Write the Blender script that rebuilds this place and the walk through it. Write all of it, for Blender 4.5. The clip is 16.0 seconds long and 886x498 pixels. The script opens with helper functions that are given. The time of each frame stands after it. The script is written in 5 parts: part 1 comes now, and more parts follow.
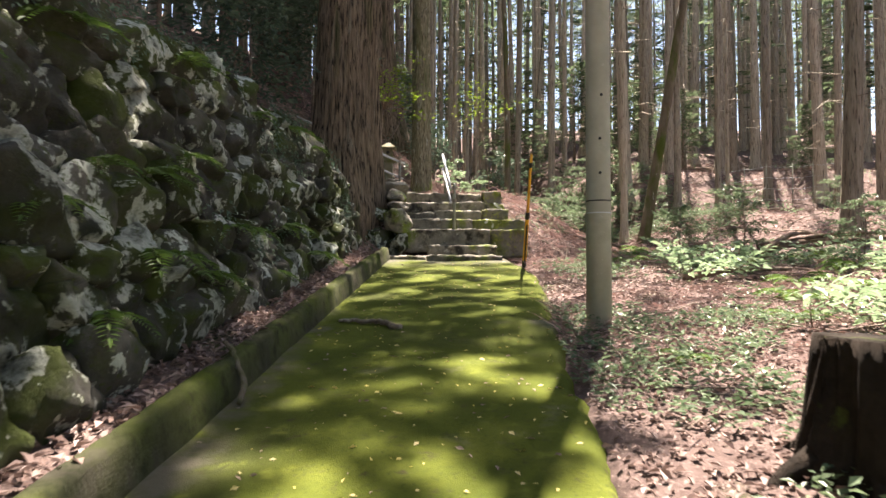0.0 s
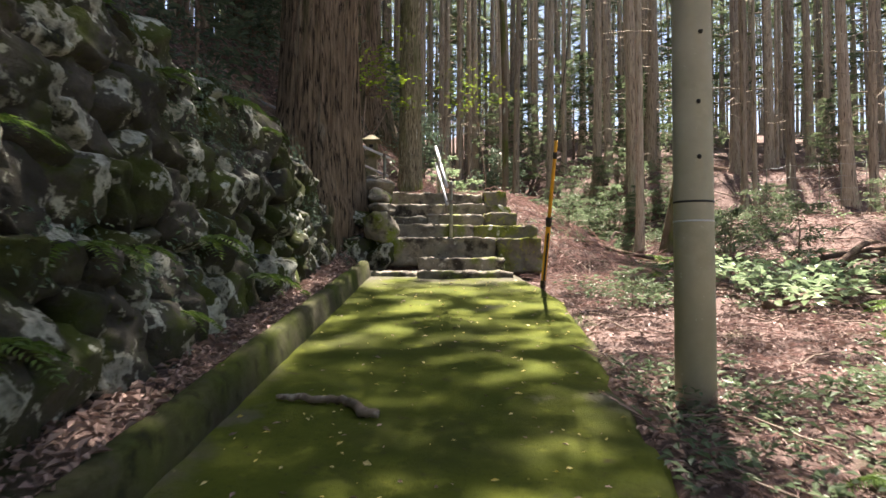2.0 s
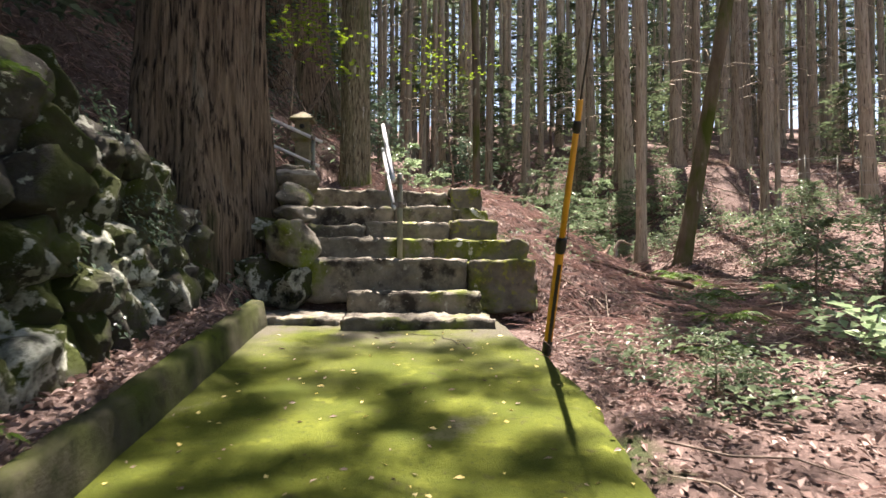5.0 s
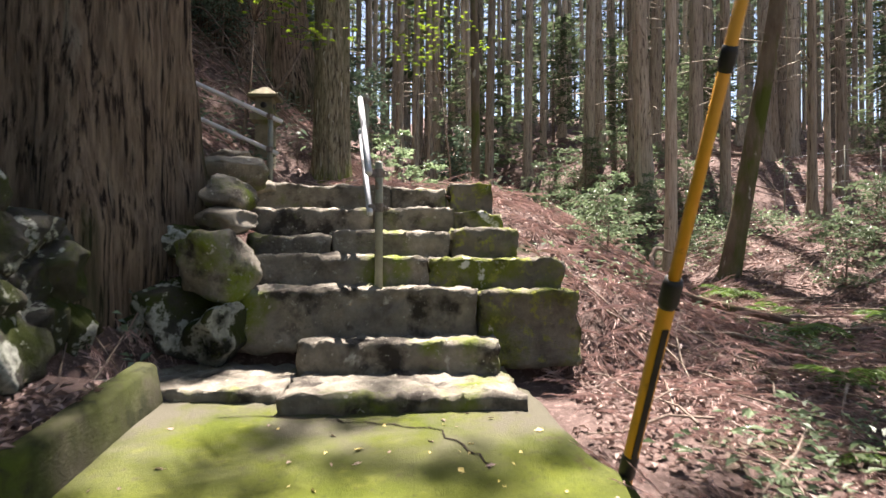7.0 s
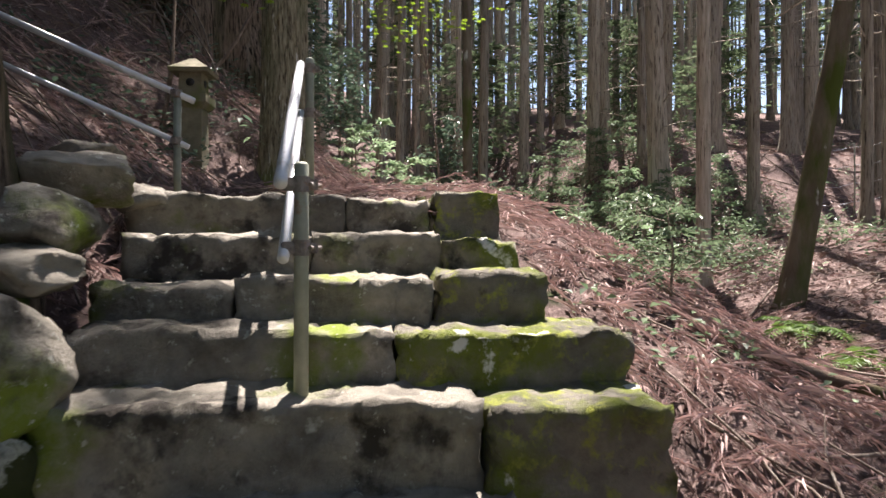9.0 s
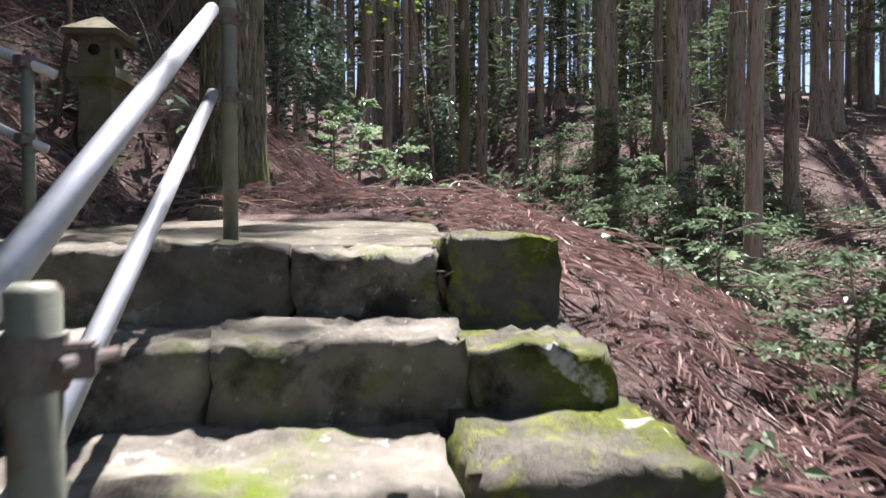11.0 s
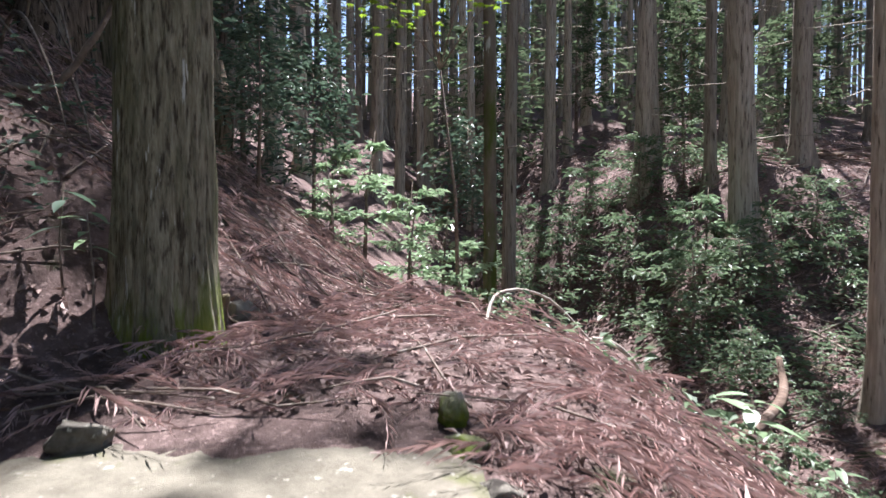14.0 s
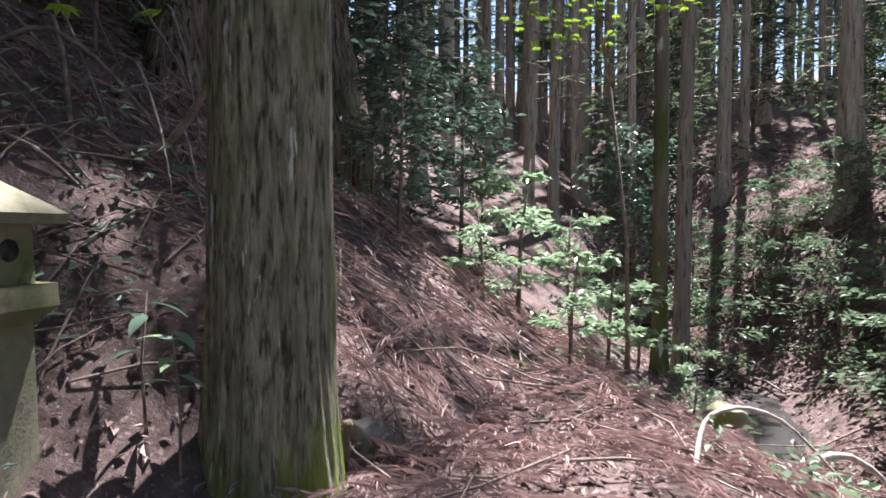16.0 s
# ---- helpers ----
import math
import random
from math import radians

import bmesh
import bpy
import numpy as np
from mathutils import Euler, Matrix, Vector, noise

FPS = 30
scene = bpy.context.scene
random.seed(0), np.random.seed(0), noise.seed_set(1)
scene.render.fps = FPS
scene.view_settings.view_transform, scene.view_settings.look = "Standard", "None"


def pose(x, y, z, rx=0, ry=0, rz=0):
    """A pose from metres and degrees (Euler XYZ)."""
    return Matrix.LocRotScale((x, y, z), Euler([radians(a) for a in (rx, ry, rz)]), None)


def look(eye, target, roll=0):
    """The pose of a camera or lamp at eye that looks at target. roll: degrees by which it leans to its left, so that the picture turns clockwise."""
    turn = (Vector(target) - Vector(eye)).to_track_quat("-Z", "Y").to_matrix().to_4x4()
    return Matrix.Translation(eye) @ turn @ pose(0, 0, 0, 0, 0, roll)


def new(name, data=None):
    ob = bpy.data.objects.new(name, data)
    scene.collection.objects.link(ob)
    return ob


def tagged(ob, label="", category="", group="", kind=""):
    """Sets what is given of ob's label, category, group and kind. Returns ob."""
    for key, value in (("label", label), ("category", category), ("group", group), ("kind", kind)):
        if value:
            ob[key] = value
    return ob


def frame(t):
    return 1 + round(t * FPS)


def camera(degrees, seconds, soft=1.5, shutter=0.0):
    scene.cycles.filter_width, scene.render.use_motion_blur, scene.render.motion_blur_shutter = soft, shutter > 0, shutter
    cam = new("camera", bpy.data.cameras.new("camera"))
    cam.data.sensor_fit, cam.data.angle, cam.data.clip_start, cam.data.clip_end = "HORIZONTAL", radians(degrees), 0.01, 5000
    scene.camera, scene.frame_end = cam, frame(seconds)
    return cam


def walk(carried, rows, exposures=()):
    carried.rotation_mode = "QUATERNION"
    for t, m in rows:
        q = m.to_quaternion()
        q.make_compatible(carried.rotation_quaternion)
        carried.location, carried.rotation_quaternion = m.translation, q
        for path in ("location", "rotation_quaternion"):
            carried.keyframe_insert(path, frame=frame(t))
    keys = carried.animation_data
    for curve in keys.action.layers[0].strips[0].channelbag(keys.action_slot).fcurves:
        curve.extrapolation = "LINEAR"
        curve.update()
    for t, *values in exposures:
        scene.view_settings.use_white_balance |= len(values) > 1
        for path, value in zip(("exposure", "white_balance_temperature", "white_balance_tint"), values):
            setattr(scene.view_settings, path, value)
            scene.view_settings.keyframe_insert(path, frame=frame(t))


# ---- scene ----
cam = camera(66.3, 16.0, shutter=0.4)
PATH = [
    (0, (-0.033, 0.155, 1.375), (-0.02, 2.154, 1.439), -0.0),
    (0.5, (-0.084, 0.777, 1.434), (-0.062, 2.776, 1.5), -0.0),
    (1, (-0.108, 1.408, 1.487), (-0.081, 3.407, 1.555), -0.0),
    (1.5, (-0.122, 2.006, 1.554), (-0.087, 4.005, 1.623), 0.0),
    (2, (-0.105, 2.623, 1.621), (-0.058, 4.621, 1.691), 0.0),
    (2.5, (-0.068, 3.221, 1.67), (-0.014, 5.219, 1.739), 0.1),
    (3, (-0.023, 3.8, 1.75), (0.054, 5.798, 1.813), 0.1),
    (3.5, (0.027, 4.388, 1.826), (0.13, 6.384, 1.887), 0.1),
    (4, (0.084, 4.991, 1.927), (0.21, 6.986, 1.989), 0.2),
    (6.5, (0.335, 7.725, 2.267), (0.486, 9.719, 2.297), -0.0),
    (7, (0.333, 8.298, 2.351), (0.493, 10.292, 2.382), 0.1),
    (7.5, (0.36, 8.854, 2.46), (0.528, 10.847, 2.493), 0.1),
    (8, (0.437, 9.404, 2.568), (0.612, 11.396, 2.601), 0.1),
    (10.5, (0.612, 11.852, 2.928), (0.827, 13.84, 2.881), -0.1),
    (11, (0.619, 12.283, 3.089), (0.843, 14.269, 3.037), -0.1),
    (11.5, (0.677, 12.642, 3.236), (0.907, 14.628, 3.185), -0.2),
    (12, (0.717, 12.967, 3.351), (0.945, 14.954, 3.3), -0.3),
    (12.5, (0.742, 13.288, 3.573), (0.968, 15.275, 3.522), -0.2),
    (13, (0.753, 13.629, 3.672), (0.983, 15.615, 3.624), -0.2),
    (13.5, (0.735, 13.966, 3.798), (0.952, 15.954, 3.749), -0.2),
    (14, (0.673, 14.325, 3.98), (0.863, 16.315, 3.933), -0.0),
    (14.5, (0.682, 14.633, 4.099), (0.831, 16.627, 4.052), -0.2),
    (15, (0.662, 14.877, 4.214), (0.661, 16.877, 4.168), 0.0),
    (15.5, (0.61, 15.172, 4.378), (0.456, 17.165, 4.325), 0.1),
    (16, (0.576, 15.425, 4.492), (0.336, 17.41, 4.432), 0.1),
]
walk(cam, [(t, look(eye, target, roll)) for t, eye, target, roll in PATH],
     exposures=((0.0, 2.75, 7000, 18), (1.5, 2.65, 7000, 19), (4.0, 2.45, 6950, 20), (7.0, 2.5, 6700, 20), (9.0, 2.25, 6400, 20), (11.0, 1.95, 5950, 20), (12.3, 1.72, 5900, 20), (13.5, 1.98, 5800, 19), (14.5, 2.4, 5650, 18), (16.0, 2.4, 5700, 18)))

# ---- light ----
world = bpy.data.worlds.new("forest_sky")
scene.world = world
world.use_nodes = True
sky = world.node_tree.nodes.new("ShaderNodeTexSky")
sky.sky_type, sky.sun_disc = "NISHITA", False
SUN_FROM = Vector((0.13, 0.40, 0.92)).normalized()
sky.sun_elevation = math.asin(SUN_FROM.z)
sky.sun_rotation = math.atan2(SUN_FROM.x, SUN_FROM.y)
background = world.node_tree.nodes["Background"]
world.node_tree.links.new(sky.outputs["Color"], background.inputs["Color"])
background.inputs["Strength"].default_value = 0.05
sun = new("sun", bpy.data.lights.new("sun", "SUN"))
sun.data.energy, sun.data.angle, sun.data.color = 5.0, radians(0.6), (1.0, 0.95, 0.86)
sun.matrix_world = look((0, 0, 40), Vector((0, 0, 40)) - SUN_FROM)


# ---- materials ----
def shader(name, rough=0.85, metal=0.0, spec=0.3):
    m = bpy.data.materials.new(name)
    m.use_nodes = True
    b = m.node_tree.nodes["Principled BSDF"]
    b.inputs["Roughness"].default_value, b.inputs["Metallic"].default_value = rough, metal
    b.inputs["Specular IOR Level"].default_value = spec
    return m, m.node_tree, b


def where(nt, squash=(1, 1, 1)):
    g = nt.nodes.new("ShaderNodeNewGeometry")
    mp = nt.nodes.new("ShaderNodeMapping")
    mp.inputs["Scale"].default_value = squash
    nt.links.new(g.outputs["Position"], mp.inputs["Vector"])
    return mp.outputs["Vector"]


def grain(nt, scale, detail=6, rough=0.6, squash=(1, 1, 1)):
    n = nt.nodes.new("ShaderNodeTexNoise")
    n.inputs["Scale"].default_value, n.inputs["Detail"].default_value, n.inputs["Roughness"].default_value = scale, detail, rough
    nt.links.new(where(nt, squash), n.inputs["Vector"])
    return n.outputs["Fac"]


def ramp(nt, fac, lo, hi):
    r = nt.nodes.new("ShaderNodeMapRange")
    r.inputs["From Min"].default_value, r.inputs["From Max"].default_value = lo, hi
    nt.links.new(fac, r.inputs["Value"])
    return r.outputs["Result"]


def mixed(nt, fac, a, b):
    n = nt.nodes.new("ShaderNodeMix")
    n.data_type = "RGBA"
    for key, v in ((0, fac), (6, a), (7, b)):
        if hasattr(v, "is_linked"):
            nt.links.new(v, n.inputs[key])
        else:
            n.inputs[key].default_value = v if key == 0 else (*v, 1)
    return n.outputs[2]


def times(nt, a, b):
    n = nt.nodes.new("ShaderNodeMath")
    n.operation = "MULTIPLY"
    for k, v in ((0, a), (1, b)):
        if hasattr(v, "is_linked"):
            nt.links.new(v, n.inputs[k])
        else:
            n.inputs[k].default_value = v
    return n.outputs[0]


def upward(nt, lo, hi):
    g = nt.nodes.new("ShaderNodeNewGeometry")
    s = nt.nodes.new("ShaderNodeSeparateXYZ")
    nt.links.new(g.outputs["Normal"], s.inputs[0])
    return ramp(nt, s.outputs["Z"], lo, hi)


def zone(nt, axis, lo, hi):
    """A mask along one axis of the world, frayed by noise."""
    g = nt.nodes.new("ShaderNodeNewGeometry")
    s = nt.nodes.new("ShaderNodeSeparateXYZ")
    nt.links.new(g.outputs["Position"], s.inputs[0])
    add = nt.nodes.new("ShaderNodeMath")
    add.operation = "ADD"
    nt.links.new(s.outputs[axis], add.inputs[0])
    nt.links.new(times(nt, grain(nt, 2.5), 0.6), add.inputs[1])
    return ramp(nt, add.outputs[0], lo + 0.3, hi + 0.3)


def layered(name, a, b, scale, layers=(), rough=0.85, bump=0.3, bump_scale=30, squash=(1, 1, 1), metal=0.0, spec=0.3, vary=0.0, detail=8, through_light=0.0):
    """Two tones mixed by noise, then layers of (colour, scale, lo, hi[, (up_lo, up_hi)]), a bump and a per-object change of tone."""
    m, nt, bs = shader(name, rough, metal, spec)
    col = mixed(nt, ramp(nt, grain(nt, scale, detail, 0.65, squash), 0.3, 0.7), a, b)
    for colour, sc, lo, hi, *up in layers:
        fac = ramp(nt, grain(nt, sc, 7, 0.62, squash), lo, hi)
        if up:
            fac = times(nt, fac, zone(nt, *up[0]) if isinstance(up[0][0], str) else upward(nt, *up[0]))
        col = mixed(nt, fac, col, colour)
    if vary:
        info = nt.nodes.new("ShaderNodeObjectInfo")
        hs = nt.nodes.new("ShaderNodeHueSaturation")
        r = nt.nodes.new("ShaderNodeMapRange")
        r.inputs["To Min"].default_value, r.inputs["To Max"].default_value = 1 - vary, 1 + vary
        nt.links.new(info.outputs["Random"], r.inputs["Value"])
        nt.links.new(r.outputs["Result"], hs.inputs["Value"])
        nt.links.new(col, hs.inputs["Color"])
        col = hs.outputs["Color"]
    nt.links.new(col, bs.inputs["Base Color"])
    if bump:
        bn = nt.nodes.new("ShaderNodeBump")
        bn.inputs["Strength"].default_value, bn.inputs["Distance"].default_value = bump, 0.03
        nt.links.new(grain(nt, bump_scale, 8, 0.7, squash), bn.inputs["Height"])
        nt.links.new(bn.outputs["Normal"], bs.inputs["Normal"])
    return m


def leafy(name, a, b, scale=3, rough=0.5, gloss=0.35, glow=0.35):
    """A leaf: two tones, some light passing through."""
    m, nt, bs = shader(name, rough, 0, gloss)
    g = nt.nodes.new("ShaderNodeNewGeometry")
    tone = nt.nodes.new("ShaderNodeMath")
    tone.operation = "ADD"
    nt.links.new(times(nt, g.outputs["Random Per Island"], 0.6), tone.inputs[0])
    nt.links.new(times(nt, ramp(nt, grain(nt, scale), 0.3, 0.7), 0.4), tone.inputs[1])
    col = mixed(nt, tone.outputs[0], a, b)
    nt.links.new(col, bs.inputs["Base Color"])
    tr = nt.nodes.new("ShaderNodeBsdfTranslucent")
    nt.links.new(col, tr.inputs["Color"])
    mx = nt.nodes.new("ShaderNodeMixShader")
    mx.inputs[0].default_value = glow
    nt.links.new(bs.outputs[0], mx.inputs[1])
    nt.links.new(tr.outputs[0], mx.inputs[2])
    nt.links.new(mx.outputs[0], nt.nodes["Material Output"].inputs["Surface"])
    return m


SOIL = layered("needle_litter", (0.075, 0.050, 0.044), (0.175, 0.125, 0.11), 9,
               [((0.27, 0.195, 0.175), 22, 0.55, 0.68), ((0.03, 0.021, 0.018), 2.2, 0.54, 0.70), ((0.05, 0.065, 0.025), 1.1, 0.60, 0.72), ((0.38, 0.30, 0.26), 60, 0.62, 0.70)],
               0.95, 0.9, 45, spec=0.1)
MOSSY_PATH = layered("mossy_concrete", (0.050, 0.066, 0.009), (0.098, 0.113, 0.016), 2.5,
                     [((0.040, 0.046, 0.014), 0.8, 0.50, 0.70), ((0.16, 0.18, 0.03), 5, 0.58, 0.75), ((0.13, 0.12, 0.09), 1.3, 0.60, 0.75), ((0.035, 0.042, 0.010), 40, 0.52, 0.75), ((0.05, 0.045, 0.02), 9, 0.60, 0.72), ((0.085, 0.08, 0.058), 2.2, 0.36, 0.56, ("Y", 11.0, 11.7)), ((0.10, 0.09, 0.065), 3.0, 0.42, 0.6, ("X", -1.05, -1.25))],
                     0.95, 0.5, 60, spec=0.1)
KERB = layered("mossy_kerb", (0.032, 0.030, 0.02), (0.07, 0.065, 0.043), 5,
               [((0.055, 0.072, 0.010), 2.0, 0.38, 0.6, (-0.6, 0.5)), ((0.025, 0.027, 0.014), 8, 0.48, 0.66)], 0.95, 0.5, 50, spec=0.1)
WALL_STONE = layered("lichened_boulder", (0.035, 0.034, 0.029), (0.085, 0.08, 0.066), 6,
                     [((0.040, 0.052, 0.010), 1.6, 0.44, 0.55, (-0.9, 0.2)), ((0.45, 0.47, 0.40), 2.3, 0.55, 0.58), ((0.018, 0.02, 0.014), 2.3, 0.56, 0.68), ((0.34, 0.36, 0.29), 8, 0.60, 0.64), ((0.05, 0.06, 0.02), 18, 0.56, 0.66)],
                     0.93, 0.9, 35, vary=0.35, spec=0.15)
STEP_STONE = layered("step_stone", (0.075, 0.067, 0.054), (0.28, 0.255, 0.205), 4,
                     [((0.11, 0.14, 0.018), 1.7, 0.53, 0.64), ((0.36, 0.36, 0.31), 4.5, 0.64, 0.70), ((0.035, 0.03, 0.024), 3.0, 0.53, 0.64), ((0.30, 0.30, 0.25), 22, 0.62, 0.68)],
                     0.9, 0.6, 40, vary=0.15, spec=0.2)
SLAB_STONE = layered("landing_stone", (0.085, 0.075, 0.055), (0.20, 0.18, 0.136), 5,
                     [((0.055, 0.048, 0.034), 1.8, 0.54, 0.68), ((0.10, 0.105, 0.04), 2.4, 0.60, 0.72), ((0.34, 0.32, 0.27), 17, 0.62, 0.70)],
                     0.9, 0.5, 55, spec=0.2)
MOSS_STONE = layered("mossy_step_stone", (0.075, 0.068, 0.054), (0.23, 0.21, 0.17), 4,
                     [((0.12, 0.14, 0.026), 2.6, 0.45, 0.58), ((0.25, 0.27, 0.05), 11, 0.54, 0.68), ((0.55, 0.55, 0.50), 2.6, 0.60, 0.635), ((0.03, 0.03, 0.022), 5, 0.58, 0.72)],
                     0.95, 0.9, 60, vary=0.12, spec=0.15)
LANTERN_STONE = layered("lantern_granite", (0.13, 0.12, 0.075), (0.24, 0.22, 0.15), 12, [((0.11, 0.125, 0.04), 3, 0.50, 0.66), ((0.05, 0.045, 0.03), 5, 0.58, 0.72)], 0.9, 0.4, 70, spec=0.2)
BARK = layered("cedar_bark", (0.19, 0.16, 0.125), (0.42, 0.375, 0.305), 22,
               [((0.38, 0.36, 0.30), 5, 0.57, 0.70), ((0.05, 0.036, 0.028), 26, 0.54, 0.66)], 0.95, 1.0, 30, squash=(1, 1, 0.1), vary=0.35, spec=0.1)
PALE_BARK = layered("pale_cedar_bark", (0.11, 0.095, 0.06), (0.37, 0.34, 0.24), 30,
                    [((0.065, 0.052, 0.036), 36, 0.50, 0.64), ((0.52, 0.52, 0.46), 17, 0.62, 0.66), ((0.09, 0.10, 0.045), 3.5, 0.50, 0.66), ((0.18, 0.23, 0.03), 14, 0.48, 0.56, ("Z", 3.75, 3.35))], 0.95, 1.0, 44, squash=(1, 1, 0.17), spec=0.1)
GIANT_BARK = layered("old_cedar_bark", (0.07, 0.05, 0.036), (0.24, 0.185, 0.13), 22,
                     [((0.22, 0.20, 0.155), 7, 0.58, 0.7), ((0.018, 0.013, 0.010), 28, 0.50, 0.62), ((0.035, 0.042, 0.016), 2.2, 0.55, 0.68)], 0.95, 1.0, 34, squash=(1, 1, 0.09), spec=0.1)
MOSS_BARK = layered("mossy_bark", (0.09, 0.07, 0.05), (0.19, 0.16, 0.12), 6, [((0.07, 0.09, 0.02), 2.5, 0.48, 0.62), ((0.45, 0.45, 0.40), 4, 0.62, 0.67)], 0.95, 0.9, 18, squash=(1, 1, 0.3), spec=0.1)
POLE_PAINT = layered("pole_coating", (0.27, 0.26, 0.20), (0.36, 0.345, 0.27), 3, [((0.19, 0.19, 0.13), 1.4, 0.55, 0.75), ((0.46, 0.45, 0.38), 30, 0.66, 0.72)], 0.6, 0.08, 80)
YELLOW = layered("yellow_plastic", (0.55, 0.26, 0.02), (0.66, 0.33, 0.03), 8, [((0.28, 0.14, 0.02), 12, 0.6, 0.72)], 0.5, 0.05, 60)
BLACK = layered("black_plastic_and_hole_shade", (0.012, 0.012, 0.012), (0.03, 0.03, 0.028), 12, (), 0.5, 0.05)
STEEL = layered("galvanised_tube", (0.42, 0.44, 0.46), (0.55, 0.56, 0.58), 14, [((0.28, 0.27, 0.25), 6, 0.58, 0.72)], 0.42, 0.05, 90, metal=0.35)
POST_STEEL = layered("weathered_post", (0.16, 0.17, 0.13), (0.25, 0.26, 0.21), 9, [((0.20, 0.11, 0.06), 7, 0.6, 0.7)], 0.6, 0.15, 80, metal=0.15)
RUST = layered("rusty_clamp", (0.10, 0.085, 0.075), (0.24, 0.21, 0.19), 30, [((0.22, 0.12, 0.075), 18, 0.58, 0.70)], 0.75, 0.4, 90, metal=0.2)
WIRE = layered("steel_wire", (0.03, 0.03, 0.03), (0.06, 0.06, 0.06), 20, (), 0.6, 0)
DEAD_FROND = leafy("dead_cedar_frond", (0.17, 0.105, 0.094), (0.60, 0.44, 0.40), 9, 0.8, 0.1, 0.12)
DEAD_LEAF = leafy("fallen_leaf", (0.085, 0.05, 0.04), (0.40, 0.29, 0.25), 4, 0.6, 0.3, 0.1)
YELLOW_LEAF = leafy("yellow_fallen_leaf", (0.55, 0.42, 0.08), (0.62, 0.52, 0.28), 4, 0.5, 0.3, 0.15)
GREEN = leafy("undergrowth_leaf", (0.06, 0.10, 0.05), (0.19, 0.25, 0.14), 2, 0.45, 0.4, 0.35)
GLOSSY = leafy("evergreen_leaf", (0.045, 0.08, 0.05), (0.14, 0.20, 0.135), 2, 0.42, 0.4, 0.3)
PALE_GREEN = leafy("pale_leaf", (0.16, 0.25, 0.12), (0.33, 0.42, 0.26), 2, 0.35, 0.5, 0.35)
MAPLE = leafy("maple_leaf", (0.11, 0.21, 0.012), (0.27, 0.37, 0.03), 2, 0.5, 0.3, 0.45)
FERN = leafy("fern_leaf", (0.05, 0.095, 0.018), (0.12, 0.19, 0.04), 2, 0.5, 0.3, 0.4)
TWIG = layered("twig_bark", (0.10, 0.075, 0.06), (0.26, 0.21, 0.17), 12, [((0.42, 0.38, 0.33), 6, 0.58, 0.7)], 0.9, 0.4, 50, spec=0.1)
PALE_TWIG = layered("bleached_branch", (0.28, 0.23, 0.19), (0.48, 0.42, 0.36), 14, [((0.15, 0.11, 0.08), 8, 0.56, 0.68)], 0.85, 0.3, 60, spec=0.15)
LOG = layered("rotting_log", (0.08, 0.055, 0.04), (0.20, 0.145, 0.11), 8, [((0.06, 0.08, 0.02), 2, 0.58, 0.7), ((0.32, 0.26, 0.21), 5, 0.6, 0.7)], 0.95, 0.8, 25, spec=0.1)
WATER = layered("dark_water", (0.012, 0.011, 0.009), (0.03, 0.027, 0.02), 3, (), 0.6, 0.8, 22, spec=0.12)
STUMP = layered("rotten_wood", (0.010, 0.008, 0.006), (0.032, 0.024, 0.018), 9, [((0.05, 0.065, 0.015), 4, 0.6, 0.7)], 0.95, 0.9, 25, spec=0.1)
NEEDLES = leafy("cedar_needles", (0.06, 0.085, 0.045), (0.12, 0.16, 0.085), 0.7, 0.6, 0.2, 0.55)


# ---- building helpers ----
def mesh_of(name, bm, material, smooth=True):
    me = bpy.data.meshes.new(name)
    bm.to_mesh(me)
    bm.free()
    me.materials.append(material)
    if smooth:
        me.shade_smooth()
    return me


def part(name, bm, material, parent=None, label="", smooth=True):
    ob = new(name, bm if isinstance(bm, bpy.types.Mesh) else mesh_of(name, bm, material, smooth))
    ob.parent = parent
    return tagged(ob, label)


def thing(name, label, category, m=None, group="", kind=""):
    ob = tagged(new(name), label, category, group, kind)
    if m is not None:
        ob.matrix_world = m
    return ob


def ease(a, b, t):
    t = np.clip((t - a) / (b - a), 0, 1)
    return t * t * (3 - 2 * t)


def sheet(name, xs, ys, zs, material):
    """A grid mesh from rows of x, y and z arrays."""
    h, w = zs.shape
    idx = np.arange(h * w).reshape(h, w)
    quads = np.stack([idx[:-1, :-1], idx[:-1, 1:], idx[1:, 1:], idx[1:, :-1]], -1).reshape(-1, 4)
    me = bpy.data.meshes.new(name)
    me.from_pydata(np.stack([xs, ys, zs], -1).reshape(-1, 3).tolist(), [], quads.tolist())
    me.materials.append(material)
    me.shade_smooth()
    return me


def ripple(x, y, scale, seed=0.0):
    """Smooth uneven ground from a few crossed waves."""
    s = 0
    for k in range(6):
        a = k * 1.9 + seed
        f = (1.0 + 0.55 * k) / scale
        s = s + np.sin((x * np.cos(a) + y * np.sin(a)) * f * 2 + 3.1 * k + seed + 1.3 * np.sin((x * np.sin(a) - y * np.cos(a)) * f)) / (1 + 0.5 * k)
    return s / 3


